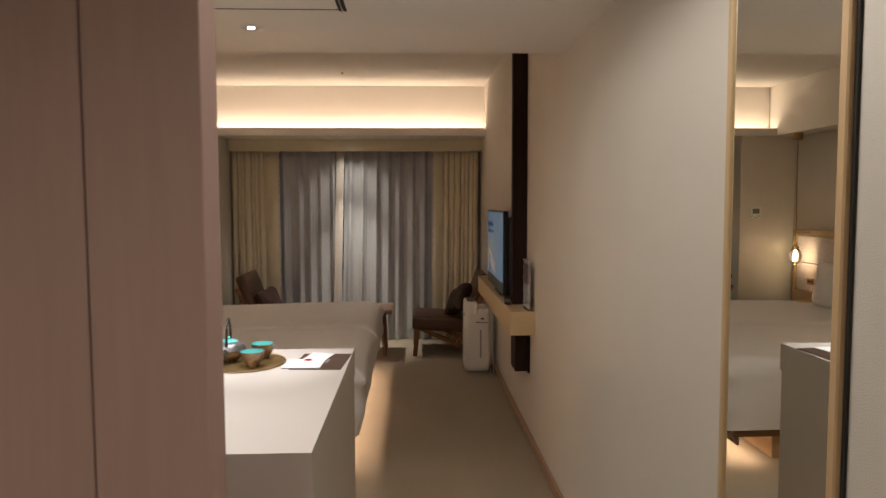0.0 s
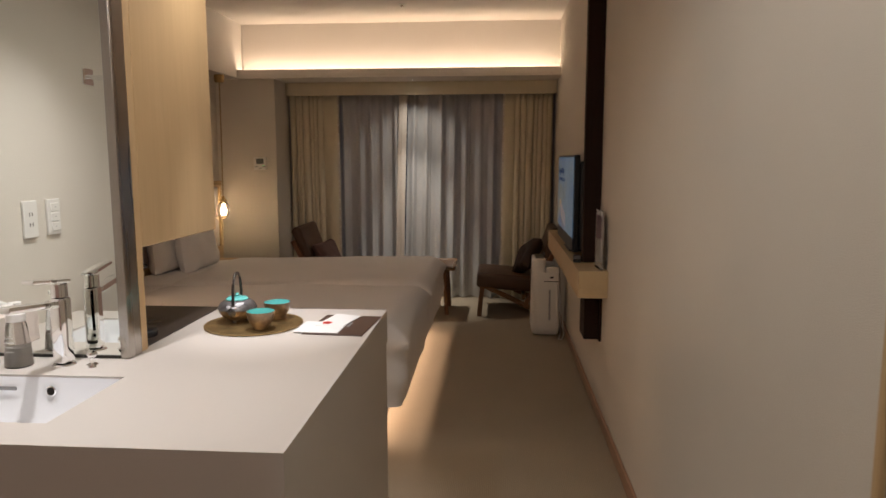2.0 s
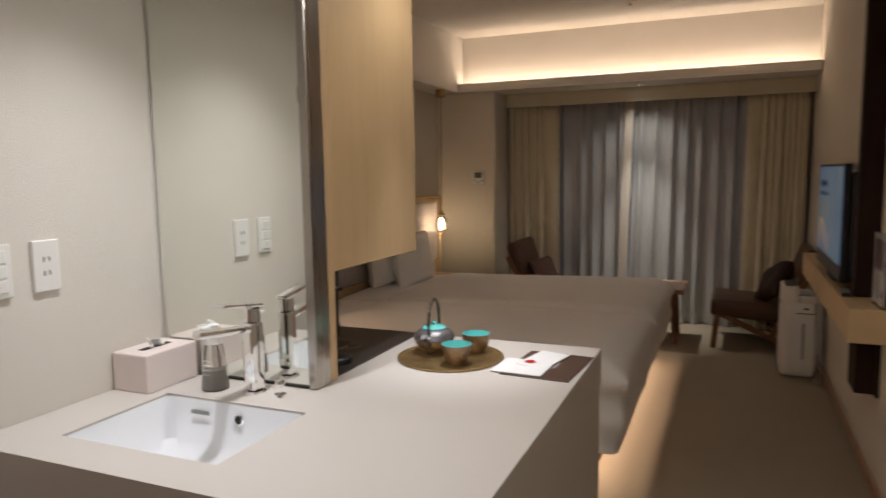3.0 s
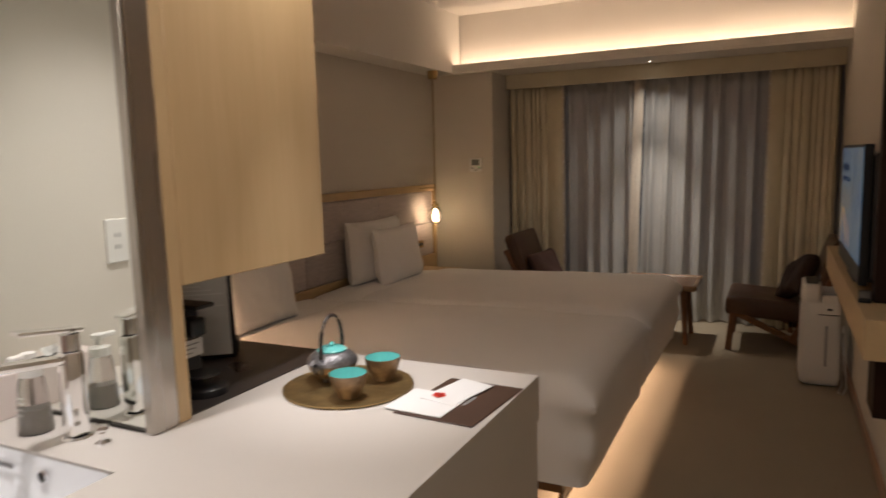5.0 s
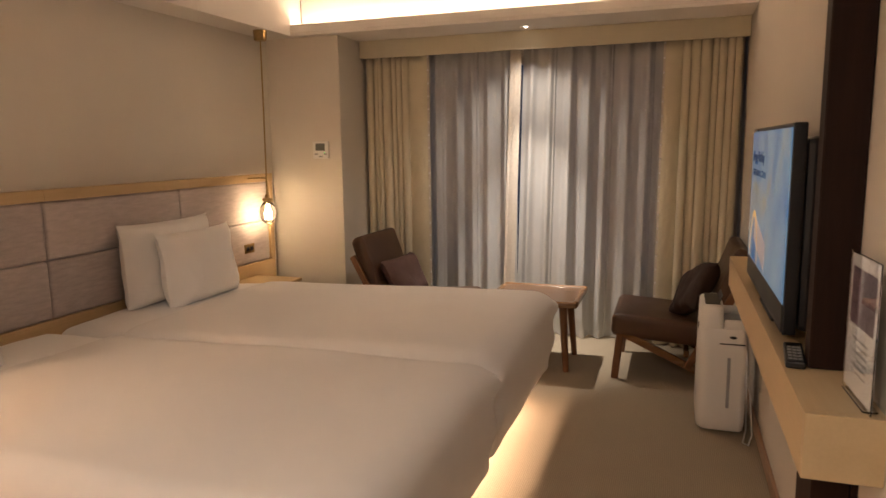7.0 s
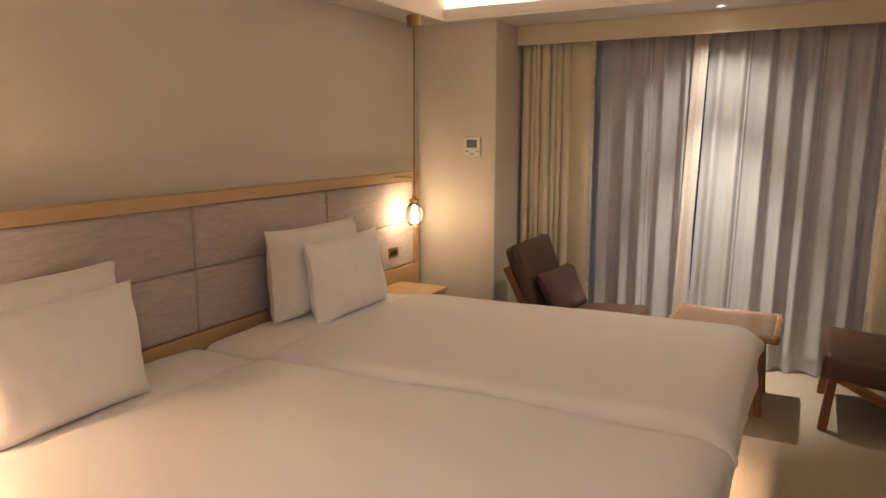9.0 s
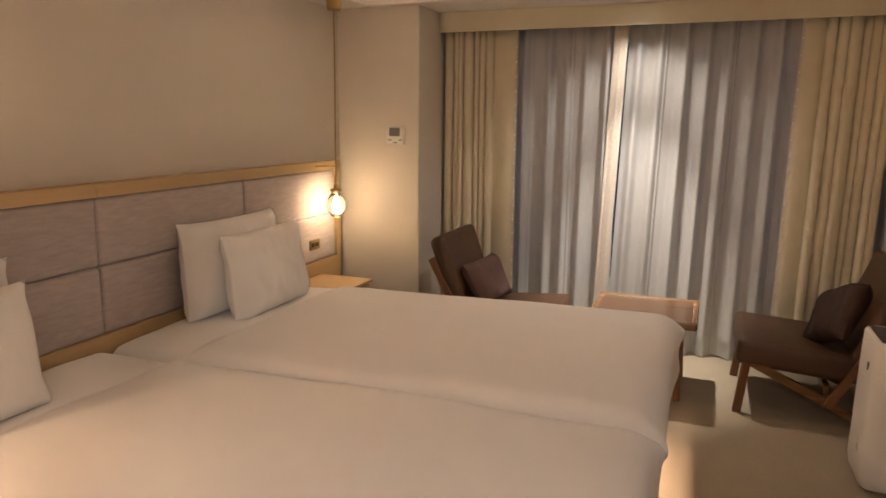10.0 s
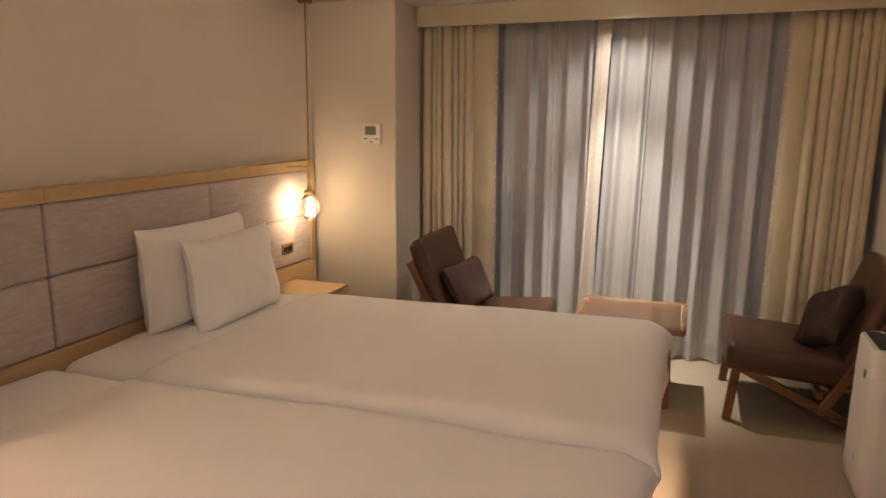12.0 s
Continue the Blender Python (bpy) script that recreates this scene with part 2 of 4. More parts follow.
def box(x0, x1, y0, y1, z0, z1, bevel=0.003, seg=1, bm=None, turn=None):
    own = bmesh.new()
    bmesh.ops.create_cube(own, size=1)
    for v in own.verts:
        v.co = Vector(((x0 + x1) / 2 + v.co.x * (x1 - x0), (y0 + y1) / 2 + v.co.y * (y1 - y0), (z0 + z1) / 2 + v.co.z * (z1 - z0)))
    if bevel:
        bmesh.ops.bevel(own, geom=own.edges[:], offset=bevel, segments=seg, profile=0.5, affect="EDGES")
    if turn is not None:
        own.transform(turn)
    if bm is None:
        return own
    me = bpy.data.meshes.new("join")
    own.to_mesh(me)
    own.free()
    bm.from_mesh(me)
    bpy.data.meshes.remove(me)
    return bm


def lathe(profile, at=(0, 0, 0), n=32, m=None):
    """A body turned about z from (radius, height) pairs."""
    bm = bmesh.new()
    rings = []
    for r, z in profile:
        if r < 1e-6:
            rings.append([bm.verts.new((0, 0, z))])
        else:
            rings.append([bm.verts.new((r * math.cos(2 * math.pi * i / n), r * math.sin(2 * math.pi * i / n), z)) for i in range(n)])
    for a, b in zip(rings, rings[1:]):
        for i in range(n):
            j = (i + 1) % n
            if len(a) == 1 and len(b) == 1:
                continue
            if len(a) == 1:
                bm.faces.new((a[0], b[i], b[j]))
            elif len(b) == 1:
                bm.faces.new((a[i], a[j], b[0]))
            else:
                bm.faces.new((a[i], a[j], b[j], b[i]))
    bm.transform(Matrix.Translation(at) @ (m if m is not None else Matrix()))
    return bm


def rod(points, radius, n=10, end=None):
    """A round bar along points, tapering to end."""
    bm = bmesh.new()
    pts = [Vector(p) for p in points]
    rings = []
    for i, p in enumerate(pts):
        d = (pts[min(i + 1, len(pts) - 1)] - pts[max(i - 1, 0)]).normalized()
        side = d.orthogonal().normalized() if abs(d.z) < 0.9 else Vector((1, 0, 0))
        side = (side - d * side.dot(d)).normalized()
        other = d.cross(side)
        r = radius if end is None else radius + (end - radius) * i / (len(pts) - 1)
        rings.append([bm.verts.new(p + r * (math.cos(2 * math.pi * k / n) * side + math.sin(2 * math.pi * k / n) * other)) for k in range(n)])
    for a, b in zip(rings, rings[1:]):
        for k in range(n):
            bm.faces.new((a[k], a[(k + 1) % n], b[(k + 1) % n], b[k]))
    bm.faces.new(rings[0][::-1])
    bm.faces.new(rings[-1])
    return bm


def bar(p, q, w, h, bevel=0.006):
    """A squared timber from p to q, w wide (along y) and h high."""
    p, q = Vector(p), Vector(q)
    d = q - p
    bm = box(-w / 2, w / 2, -h / 2, h / 2, 0, d.length, bevel, 2)
    z = d.normalized()
    x = Vector((0, 1, 0))
    x = (x - z * x.dot(z)).normalized()
    y = z.cross(x)
    m = Matrix((x, y, z)).transposed().to_4x4()
    bm.transform(Matrix.Translation(p) @ m)
    return bm


def rounded_column(x0, x1, y0, y1, levels, radii):
    """An upright shell: a rounded plan (its four corners have their own radii) at several heights, drawn in by an inset."""
    bm = bmesh.new()
    rings = []
    for z, inset in levels:
        ring = []
        a0, a1, b0, b1 = x0 + inset, x1 - inset, y0 + inset, y1 - inset
        for (cx, cy, turn), r in zip(((a1, b1, 0), (a0, b1, 90), (a0, b0, 180), (a1, b0, 270)), radii):
            r = max(0.004, r - inset * 0.5)
            mx, my = (cx - r if cx == a1 else cx + r), (cy - r if cy == b1 else cy + r)
            for k in range(9):
                a = radians(turn + 90 * k / 8)
                ring.append(bm.verts.new((mx + r * math.cos(a), my + r * math.sin(a), z)))
        rings.append(ring)
    for a, b in zip(rings, rings[1:]):
        for k in range(len(a)):
            bm.faces.new((a[k], a[(k + 1) % len(a)], b[(k + 1) % len(b)], b[k]))
    bm.faces.new(rings[-1])
    bm.faces.new(rings[0][::-1])
    return bm


def plate_with_hole(x0, x1, y0, y1, z0, z1, hx0, hx1, hy0, hy1):
    bm = bmesh.new()
    xs, ys = (x0, hx0, hx1, x1), (y0, hy0, hy1, y1)
    layers = [[[bm.verts.new((x, y, z)) for y in ys] for x in xs] for z in (z0, z1)]
    for i in range(3):
        for j in range(3):
            if (i, j) == (1, 1):
                continue
            for s, g in enumerate(layers):
                q = (g[i][j], g[i + 1][j], g[i + 1][j + 1], g[i][j + 1])
                bm.faces.new(q if s else q[::-1])
    lo, hi = layers
    ring = [(i, 0) for i in range(3)] + [(3, j) for j in range(3)] + [(i, 3) for i in range(3, 0, -1)] + [(0, j) for j in range(3, 0, -1)]
    for (a, b), (c, d) in zip(ring, ring[1:] + ring[:1]):
        bm.faces.new((lo[a][b], lo[c][d], hi[c][d], hi[a][b]))
    inner = [(1, 1), (2, 1), (2, 2), (1, 2)]
    for (a, b), (c, d) in zip(inner, inner[1:] + inner[:1]):
        bm.faces.new((lo[c][d], lo[a][b], hi[a][b], hi[c][d]))
    return bm


# ---- structure ----
ENTRY_Z, MAIN_Z, SOFFIT_Z = 2.15, 2.61, 2.11
S = "structure"
solo("floor", box(-2.4, 1.2, -1.3, 7.9, -0.1, 0, 0), M_CARPET, "ribbed beige wool carpet over the whole floor", "carpet", S)
solo("wall_east", box(1.0, 1.2, -1.3, 7.9, 0, 2.8, 0), M_WALL, "plain beige wallpapered wall", "wall", S)
solo("wall_west", box(-2.36, -2.16, 3.16, 7.9, 0, 2.8, 0), M_WALL, "plain beige wallpapered wall behind the beds", "wall", S)
solo("wall_bath", box(-1.32, -1.12, -1.3, 3.0, 0, 2.8, 0), M_WALL, "beige wallpapered wall beside the washbasin", "wall", S)
solo("wall_return", box(-2.4, -1.12, 3.0, 3.16, 0, 2.8, 0), M_WALL, "beige wall end beside the bed", "wall", S)
solo("wall_south", box(-1.32, 1.2, -1.5, -1.3, 0, 2.8, 0), M_WALL, "beige wall of the entrance", "wall", S)
solo("wall_pillar", box(-2.16, -1.60, 6.965, 7.7, 0, SOFFIT_Z, 0.004), M_WALL, "beige wallpapered structural pillar in the corner", "pillar", S)
wn = solo("wall_north", box(-1.60, 1.0, 7.62, 7.72, 0, 0.35, 0), M_WALL, "wall below and above the window", "wall", S)
part("wall_head", box(-1.60, 1.0, 7.62, 7.72, 1.98, SOFFIT_Z, 0), M_WALL, wn)
part("wall_side", box(-1.60, -1.45, 7.62, 7.72, 0.35, 1.98, 0), M_WALL, wn)
part("wall_side", box(0.85, 1.0, 7.62, 7.72, 0.35, 1.98, 0), M_WALL, wn)
w1 = thing("window_1", (-0.3, 7.66, 0.35), "dark window at night behind closed sheers", "window", "", S)
for x0, x1 in ((-1.45, -1.40), (-0.33, -0.27), (0.80, 0.85)):
    part("window_frame", box(x0, x1, 7.63, 7.70, 0.35, 1.98), M_STEEL, w1)
for z0, z1 in ((0.35, 0.40), (1.93, 1.98)):
    part("window_rail", box(-1.45, 0.85, 7.635, 7.695, z0, z1), M_STEEL, w1)
for x0, x1 in ((-1.40, -0.33), (-0.27, 0.80)):
    part("pane", box(x0, x1, 7.66, 7.668, 0.40, 1.93, 0), M_GLASS, w1)
solo("ceiling_main", box(-2.36, 1.2, 3.41, 7.10, MAIN_Z, MAIN_Z + 0.15, 0), M_CEIL, "white plastered ceiling above the beds", "ceiling", S)
solo("ceiling_entry", box(-1.32, 1.2, -1.5, 3.41, ENTRY_Z, MAIN_Z + 0.15, 0), M_CEIL, "lower white ceiling of the entrance", "ceiling", S)
solo("ceiling_corner", box(-2.36, -1.321, 3.0, 3.41, MAIN_Z, MAIN_Z + 0.15, 0), M_CEIL, "white plastered ceiling strip", "ceiling", S)
solo("ceiling_bed_soffit", box(-2.16, -1.925, 3.16, 7.05, SOFFIT_Z, MAIN_Z, 0.002), M_CEIL, "beige lowered soffit along the headboard wall", "soffit", S)
sof = solo("ceiling_window_soffit", box(-1.925, 1.0, 6.90, 7.72, SOFFIT_Z - 0.002, SOFFIT_Z + 0.02, 0.002), M_CEIL, "lowered soffit with a lit cove over the curtains", "soffit", S)
part("cove_lip", box(-1.925, 1.0, 6.90, 6.918, SOFFIT_Z + 0.02, 2.183, 0.002), M_CEIL, sof)
part("cove_back", box(-1.925, 1.0, 7.06, 7.12, SOFFIT_Z + 0.02, MAIN_Z + 0.15, 0), M_CEIL, sof)
part("led_strip", box(-1.90, 0.98, 6.985, 7.005, SOFFIT_Z + 0.02, SOFFIT_Z + 0.032, 0), M_STRIPGLOW, sof, "glowing warm led strip")
solo("baseboard_east", box(0.985, 1.0, 1.666, 7.6, 0, 0.06, 0.003), M_BASE, "low reddish-brown wooden skirting board", "baseboard", S)
solo("baseboard_pillar", box(-2.0, -1.60, 6.952, 6.965, 0, 0.06, 0.003), M_BASE, "low reddish-brown wooden skirting board", "baseboard", S)
pel = solo("trim_pelmet", box(-1.598, 0.998, 7.29, 7.31, 1.986, SOFFIT_Z - 0.002, 0.003), M_DRAPE, "cream fabric-covered pelmet over the curtains", "pelmet", S)
part("curtain_rail", box(-1.58, 0.98, 7.40, 7.42, 2.03, 2.05, 0.003), M_STEEL, pel)

# partition panel of rose oak beside the entrance
panel = thing("wall_partition", (-0.5, 0.95, 0), "rose-brown oak veneer partition with upright joints", "partition", "", S)
for x0, x1 in ((-1.12, -0.62), (-0.618, -0.067), (-0.065, 0.065)):
    part("panel", box(x0, x1, 0.96, 1.025, 0, ENTRY_Z, 0.002, 2), M_PINK, panel)

# ---- washbasin counter ----
counter = thing("washbasin_counter", (-0.5, 2.5, 0), "long white solid-surface vanity counter with waterfall end", "counter")
part("worktop", plate_with_hole(-1.118, 0.035, 1.90, 3.16, 0.70, 0.82, -0.955, -0.518, 2.01, 2.325), M_STONE, counter)
part("end_panel", box(-0.085, 0.0325, 1.902, 3.150, 0, 0.6995, 0.001), M_STONE, counter)
part("back_panel", box(-1.118, -0.087, 3.08, 3.148, 0, 0.699, 0.003), M_BOXPANEL, counter)
cab = part("drawer_unit", box(-1.118, -0.10, 2.06, 2.9, 0.12, 0.50, 0.003), M_PINK, counter, "rose-brown wooden drawer unit")
bas = bmesh.new()
loops = []
for inset, z in ((0.0, 0.815), (0.006, 0.79), (0.018, 0.71), (0.045, 0.685), (0.12, 0.678)):
    pts = []
    x0, x1, y0, y1 = -0.953 + inset, -0.520 - inset, 2.012 + inset, 2.323 - inset
    r = 0.02 + inset * 0.4
    for cx, cy, a0 in ((x1 - r, y1 - r, 0), (x0 + r, y1 - r, 90), (x0 + r, y0 + r, 180), (x1 - r, y0 + r, 270)):
        for k in range(5):
            a = radians(a0 + 90 * k / 4)
            pts.append(bas.verts.new((cx + r * math.cos(a), cy + r * math.sin(a), z)))
    loops.append(pts)
for a, b in zip(loops, loops[1:]):
    for k in range(20):
        bas.faces.new((a[k], a[(k + 1) % 20], b[(k + 1) % 20], b[k]))
bas.faces.new(loops[-1])
basin = solo("washbasin", bas, M_CERAMIC, "white rectangular undermount ceramic washbasin set in the counter", "washbasin", smooth=True)
part("overflow_ring", lathe([(0.011, 0), (0.014, 0), (0.014, 0.003), (0.011, 0.005)], (-0.712, 2.3125, 0.782), 24, pose(0, 0, 0, 90, 0, 0)), M_CHROME, basin, "chrome overflow ring", True)
part("overflow_hole", lathe([(0.011, 0), (0.011, 0.004), (0.0, 0.004)], (-0.712, 2.3135, 0.782), 20, pose(0, 0, 0, 90, 0, 0)), M_GAP, basin, "chrome-rimmed overflow hole")
part("maker_label", box(-0.862, -0.806, 2.3085, 2.311, 0.782, 0.792, 0), M_INK, basin, "small grey printed label")
part("drain", lathe([(0.03, 0), (0.03, 0.004), (0.0, 0.006)], (-0.735, 2.165, 0.678), 24), M_CHROME, basin, "chrome drain")

tap = thing("basin_tap", (-0.737, 2.41, 0.82), "tall chrome single-lever mixer tap on the counter", "tap")
part("base_ring", lathe([(0.0, 0), (0.030, 0), (0.030, 0.004), (0.026, 0.008), (0.0, 0.008)], (-0.737, 2.41, 0.82)), M_CHROME, tap, smooth=True)
part("body", box(-0.020, 0.020, -0.022, 0.022, 0.0085, 0.19, 0.008, 3, turn=pose(-0.737, 2.41, 0.82, 0, 0, -8)), M_CHROME, tap, smooth=True)
part("spout", box(-0.016, 0.016, -0.180, 0.005, -0.009, 0.009, 0.004, 2, turn=pose(-0.737, 2.41, 0.992, -6, 0, -8)), M_CHROME, tap, smooth=True)
part("neck", lathe([(0.0, 0), (0.021, 0), (0.021, 0.035), (0.0, 0.035)], (-0.737, 2.41, 1.012)), M_CHROME, tap, smooth=True)
part("lever", box(-0.019, 0.019, -0.105, 0.025, -0.005, 0.005, 0.003, 2, turn=pose(-0.737, 2.41, 1.055, -7, 0, -8)), M_CHROME, tap, smooth=True)
knob = thing("drain_knob", (-0.655, 2.407, 0.82), "small chrome pop-up drain knob beside the tap", "knob")
part("stem", lathe([(0.0, 0), (0.016, 0), (0.015, 0.006), (0.006, 0.012), (0.006, 0.025), (0.0, 0.025)], (-0.655, 2.407, 0.82), 20), M_CHROME, knob, smooth=True)
part("cap", lathe([(0.0, 0.025), (0.009, 0.026), (0.014, 0.034), (0.012, 0.041), (0.0, 0.043)], (-0.655, 2.407, 0.82), 20), M_CHROME, knob, smooth=True)
soap = thing("soap_dispenser", (-0.86, 2.40, 0.82), "smoky clear soap bottle with white pump on the counter", "soap bottle")
part("bottle", lathe([(0.0, 0), (0.034, 0), (0.036, 0.005), (0.026, 0.11), (0.022, 0.125), (0.0, 0.125)], (-0.86, 2.40, 0.82)), M_SMOKE, soap, smooth=True)
part("liquid", lathe([(0.0, 0.004), (0.031, 0.004), (0.028, 0.055), (0.0, 0.055)], (-0.86, 2.40, 0.82)), M_SOAP, soap, "murky soap")
part("pump", lathe([(0.0, 0.125), (0.024, 0.125), (0.024, 0.145), (0.008, 0.15), (0.008, 0.165), (0.016, 0.166), (0.016, 0.176), (0.0, 0.178)], (-0.86, 2.40, 0.82), 24), M_WHITE, soap, "white pump head", True)
part("nozzle", box(-0.868, -0.852, 2.355, 2.40, 0.985, 0.996, 0.003), M_WHITE, soap)
for k in range(4):
    part("label_line", box(-0.872, -0.848 - 0.004 * (k % 2), 2.3665 + 0.0012 * k, 2.3675 + 0.0012 * k, 0.865 + 0.012 * k, 0.868 + 0.012 * k, 0), M_WHITE, soap)
tis = thing("tissue_box", (-1.05, 2.385, 0.82), "pale pink leatherette tissue box on the counter", "tissue box")
M_TISSUEBOX = material("pink_leatherette", (0.76, 0.66, 0.62), 0.6, vary=0.02, bump=0.05, fine=300)
part("cover", box(-1.114, -0.990, 2.294, 2.476, 0.82, 0.924, 0.004, 2), M_TISSUEBOX, tis)
part("slot", box(-1.06, -1.04, 2.335, 2.435, 0.9235, 0.9255, 0), M_GAP, tis)
tb = bmesh.new()
tg = [[tb.verts.new((-1.05 + 0.014 * math.sin(i * 1.3 + j), 2.357 + 0.008 * i, 0.922 + 0.009 * j + 0.006 * math.sin(i * 1.9))) for j in range(4)] for i in range(8)]
for i in range(7):
    for j in range(3):
        tb.faces.new((tg[i][j], tg[i + 1][j], tg[i + 1][j + 1], tg[i][j + 1]))
part("tissue", tb, M_PAPER, tis, "white tissue tuft")

# mirror, post and hanging cupboard
mir = thing("vanity_mirror", (-0.87, 2.53, 0.825), "large frameless wall mirror above the washbasin with steel edge", "mirror")
part("glass", box(-1.112, -0.616, 2.485, 2.492, 0.828, 2.10, 0), M_MIRROR, mir)
part("steel_edge", box(-0.615, -0.588, 2.478, 2.548, 0.821, 2.10, 0.002), M_STEEL, mir, "brushed steel edge strip")
part("bottom_channel", box(-1.112, -0.616, 2.480, 2.540, 0.821, 0.828, 0), M_GAP, mir)
cup = thing("hanging_cupboard", (-0.86, 2.85, 0.82), "oak veneer cupboard hung above the minibar", "cupboard")
part("post_panel", box(-1.118, -0.590, 2.549, 2.585, 0.821, 2.10, 0.002), M_OAK_Z, cup)
part("body", box(-1.118, -0.612, 2.586, 3.118, 1.127, 2.06, 0.002), M_OAK_Z, cup)
part("door", box(-0.610, -0.592, 2.588, 3.12, 1.123, 2.06, 0.003), M_OAK_Z, cup)
# solid near-black box in place of the shade between cupboard and ceiling
part("top_shade_filler", box(-1.118, -0.63, 2.586, 3.11, 2.061, 2.148, 0), M_GAP, cup, "dark filler box painted as the shade above the cupboard")
for y0, y1, kind_ in ((1.968, 2.038, 3), (2.090, 2.160, 2)):
    p = thing("light_switch" if kind_ == 3 else "power_socket", (-1.12, y0, 1.18), "white wall switch plate" if kind_ == 3 else "white double wall socket plate", "switch" if kind_ == 3 else "socket")
    part("plate", box(-1.12, -1.110, y0, y1, 1.118, 1.243, 0.003, 2), M_WHITE, p)
    for k in range(kind_):
        zc = 1.18 + (k - (kind_ - 1) / 2) * 0.034
        if kind_ == 3:
            part("button", box(-1.111, -1.106, y0 + 0.014, y1 - 0.014, zc - 0.015, zc + 0.015, 0.002), M_WHITE, p)
            part("mark", box(-1.1062, -1.1055, y0 + 0.03, y0 + 0.036, zc - 0.001, zc + 0.001, 0), M_INK, p)
        else:
            for dy in (-0.007, 0.007):
                part("slot", box(-1.1102, -1.1092, (y0 + y1) / 2 + dy - 0.0015, (y0 + y1) / 2 + dy + 0.0015, zc - 0.006, zc + 0.006, 0), M_GAP, p)
hook = thing("robe_hook", (-1.12, 1.74, 1.69), "small chrome robe hook on the wall", "hook")
part("plate", box(-1.12, -1.108, 1.709, 1.771, 1.659, 1.721, 0.004, 2), M_CHROME, hook)
part("arm", rod([(-1.112, 1.74, 1.69), (-1.07, 1.74, 1.685), (-1.035, 1.74, 1.69), (-1.025, 1.74, 1.718)], 0.010), M_CHROME, hook, "", True)

# minibar things under the cupboard
solo("minibar_mat", box(-1.116, -0.603, 2.588, 3.157, 0.8205, 0.8235, 0.001), material("black_mat", (0.045, 0.036, 0.032), 0.3, vary=0.08, size=8, bump=0.02), "thin dark brown minibar mat on the counter", "mat")
cof = thing("capsule_coffee_machine", (-0.72, 2.74, 0.82), "black capsule coffee machine standing under the cupboard", "coffee machine")
part("column", rounded_column(-0.87, -0.745, 2.665, 2.785, ((0.823, 0.0), (1.02, 0.002), (1.034, 0.008), (1.038, 0.02)), (0.02, 0.02, 0.02, 0.02)), M_BLACK, cof, "", True)
part("lever", box(-0.85, -0.668, 2.695, 2.755, 1.0385, 1.050, 0.004, 2), M_BLACK, cof, "glossy black lever")
part("nozzle", box(-0.7445, -0.695, 2.70, 2.75, 0.965, 1.012, 0.008, 2), M_BLACK, cof)
part("label_band", box(-0.7445, -0.7425, 2.672, 2.778, 0.905, 0.948, 0), M_PAPER, cof, "white printed label")
for k in range(3):
    part("label_text", box(-0.7424, -0.7420, 2.68, 2.74 + 0.012 * k, 0.914 + 0.011 * k, 0.917 + 0.011 * k, 0), M_INK, cof)
part("drip_base", lathe([(0.0, 0), (0.055, 0), (0.055, 0.018), (0.050, 0.022), (0.0, 0.022)], (-0.69, 2.725, 0.823), 28), M_BLACK, cof, smooth=True)
part("cup_rest", lathe([(0.0, 0), (0.042, 0), (0.042, 0.004), (0.0, 0.004)], (-0.695, 2.725, 0.870), 24), M_BLACK, cof, smooth=True)
part("rest_arm", box(-0.7445, -0.72, 2.71, 2.74, 0.862, 0.873, 0.002), M_BLACK, cof)
info = thing("menu_stand", (-0.85, 2.98, 0.82), "black framed minibar menu stand with a grey sheet", "menu stand")
tm = pose(-0.935, 2.935, 0.824, 0, 0, 38) @ pose(0, 0, 0, 8, 0, 0)
part("frame_panel", box(-0.115, 0.115, -0.004, 0.012, 0.0, 0.272, 0.004, turn=tm), M_BLACK, info)
part("sheet", box(-0.103, 0.103, -0.0062, -0.0042, 0.012, 0.258, 0, turn=tm), material("grey_sheet", (0.72, 0.71, 0.69), 0.35, vary=0.03, bump=0), info, "grey printed sheet")
for k in range(7):
    part("text_line", box(-0.085, 0.03 + 0.05 * (k % 3) * 0.6, -0.0072, -0.0064, 0.222 - 0.012 * k, 0.226 - 0.012 * k, 0, turn=tm), M_PAPER, info)
part("foot", box(-0.05, 0.12, 0.012, 0.075, -0.001, 0.05, 0.01, turn=pose(-0.935, 2.935, 0.825, 0, 0, 38)), M_BLACK, info)

# tea set
tray = thing("tea_tray", (-0.375, 2.905, 0.821), "round hammered brass tea tray on the counter", "tray")
part("dish", lathe([(0.0, 0), (0.154, 0), (0.154, 0.0045), (0.0, 0.004)], (-0.380, 2.899, 0.821), 56), M_TRAY, tray, smooth=True)
part("rim", lathe([(0.154, 0), (0.163, 0.002), (0.164, 0.006), (0.158, 0.0062), (0.154, 0.0045), (0.154, 0)], (-0.380, 2.899, 0.821), 56), M_TRAY, tray, smooth=True)
pot = thing("teapot", (-0.447, 2.928, 0.826), "cast pewter teapot with turquoise lid on a brass tray", "teapot")
PX, PY, PZ = -0.447, 2.928, 0.826
part("body", lathe([(0.074, 0.050), (0.076, 0.054), (0.073, 0.064), (0.066, 0.074), (0.055, 0.083), (0.042, 0.088), (0.0, 0.088)], (PX, PY, PZ), 40), M_PEWTER, pot, smooth=True)
part("lower_body", lathe([(0.0, 0.012), (0.046, 0.012), (0.058, 0.022), (0.069, 0.037), (0.0735, 0.050), (0.0, 0.050)], (PX, PY, PZ), 40), M_CUP, pot, "bronze-brown lower bowl", True)
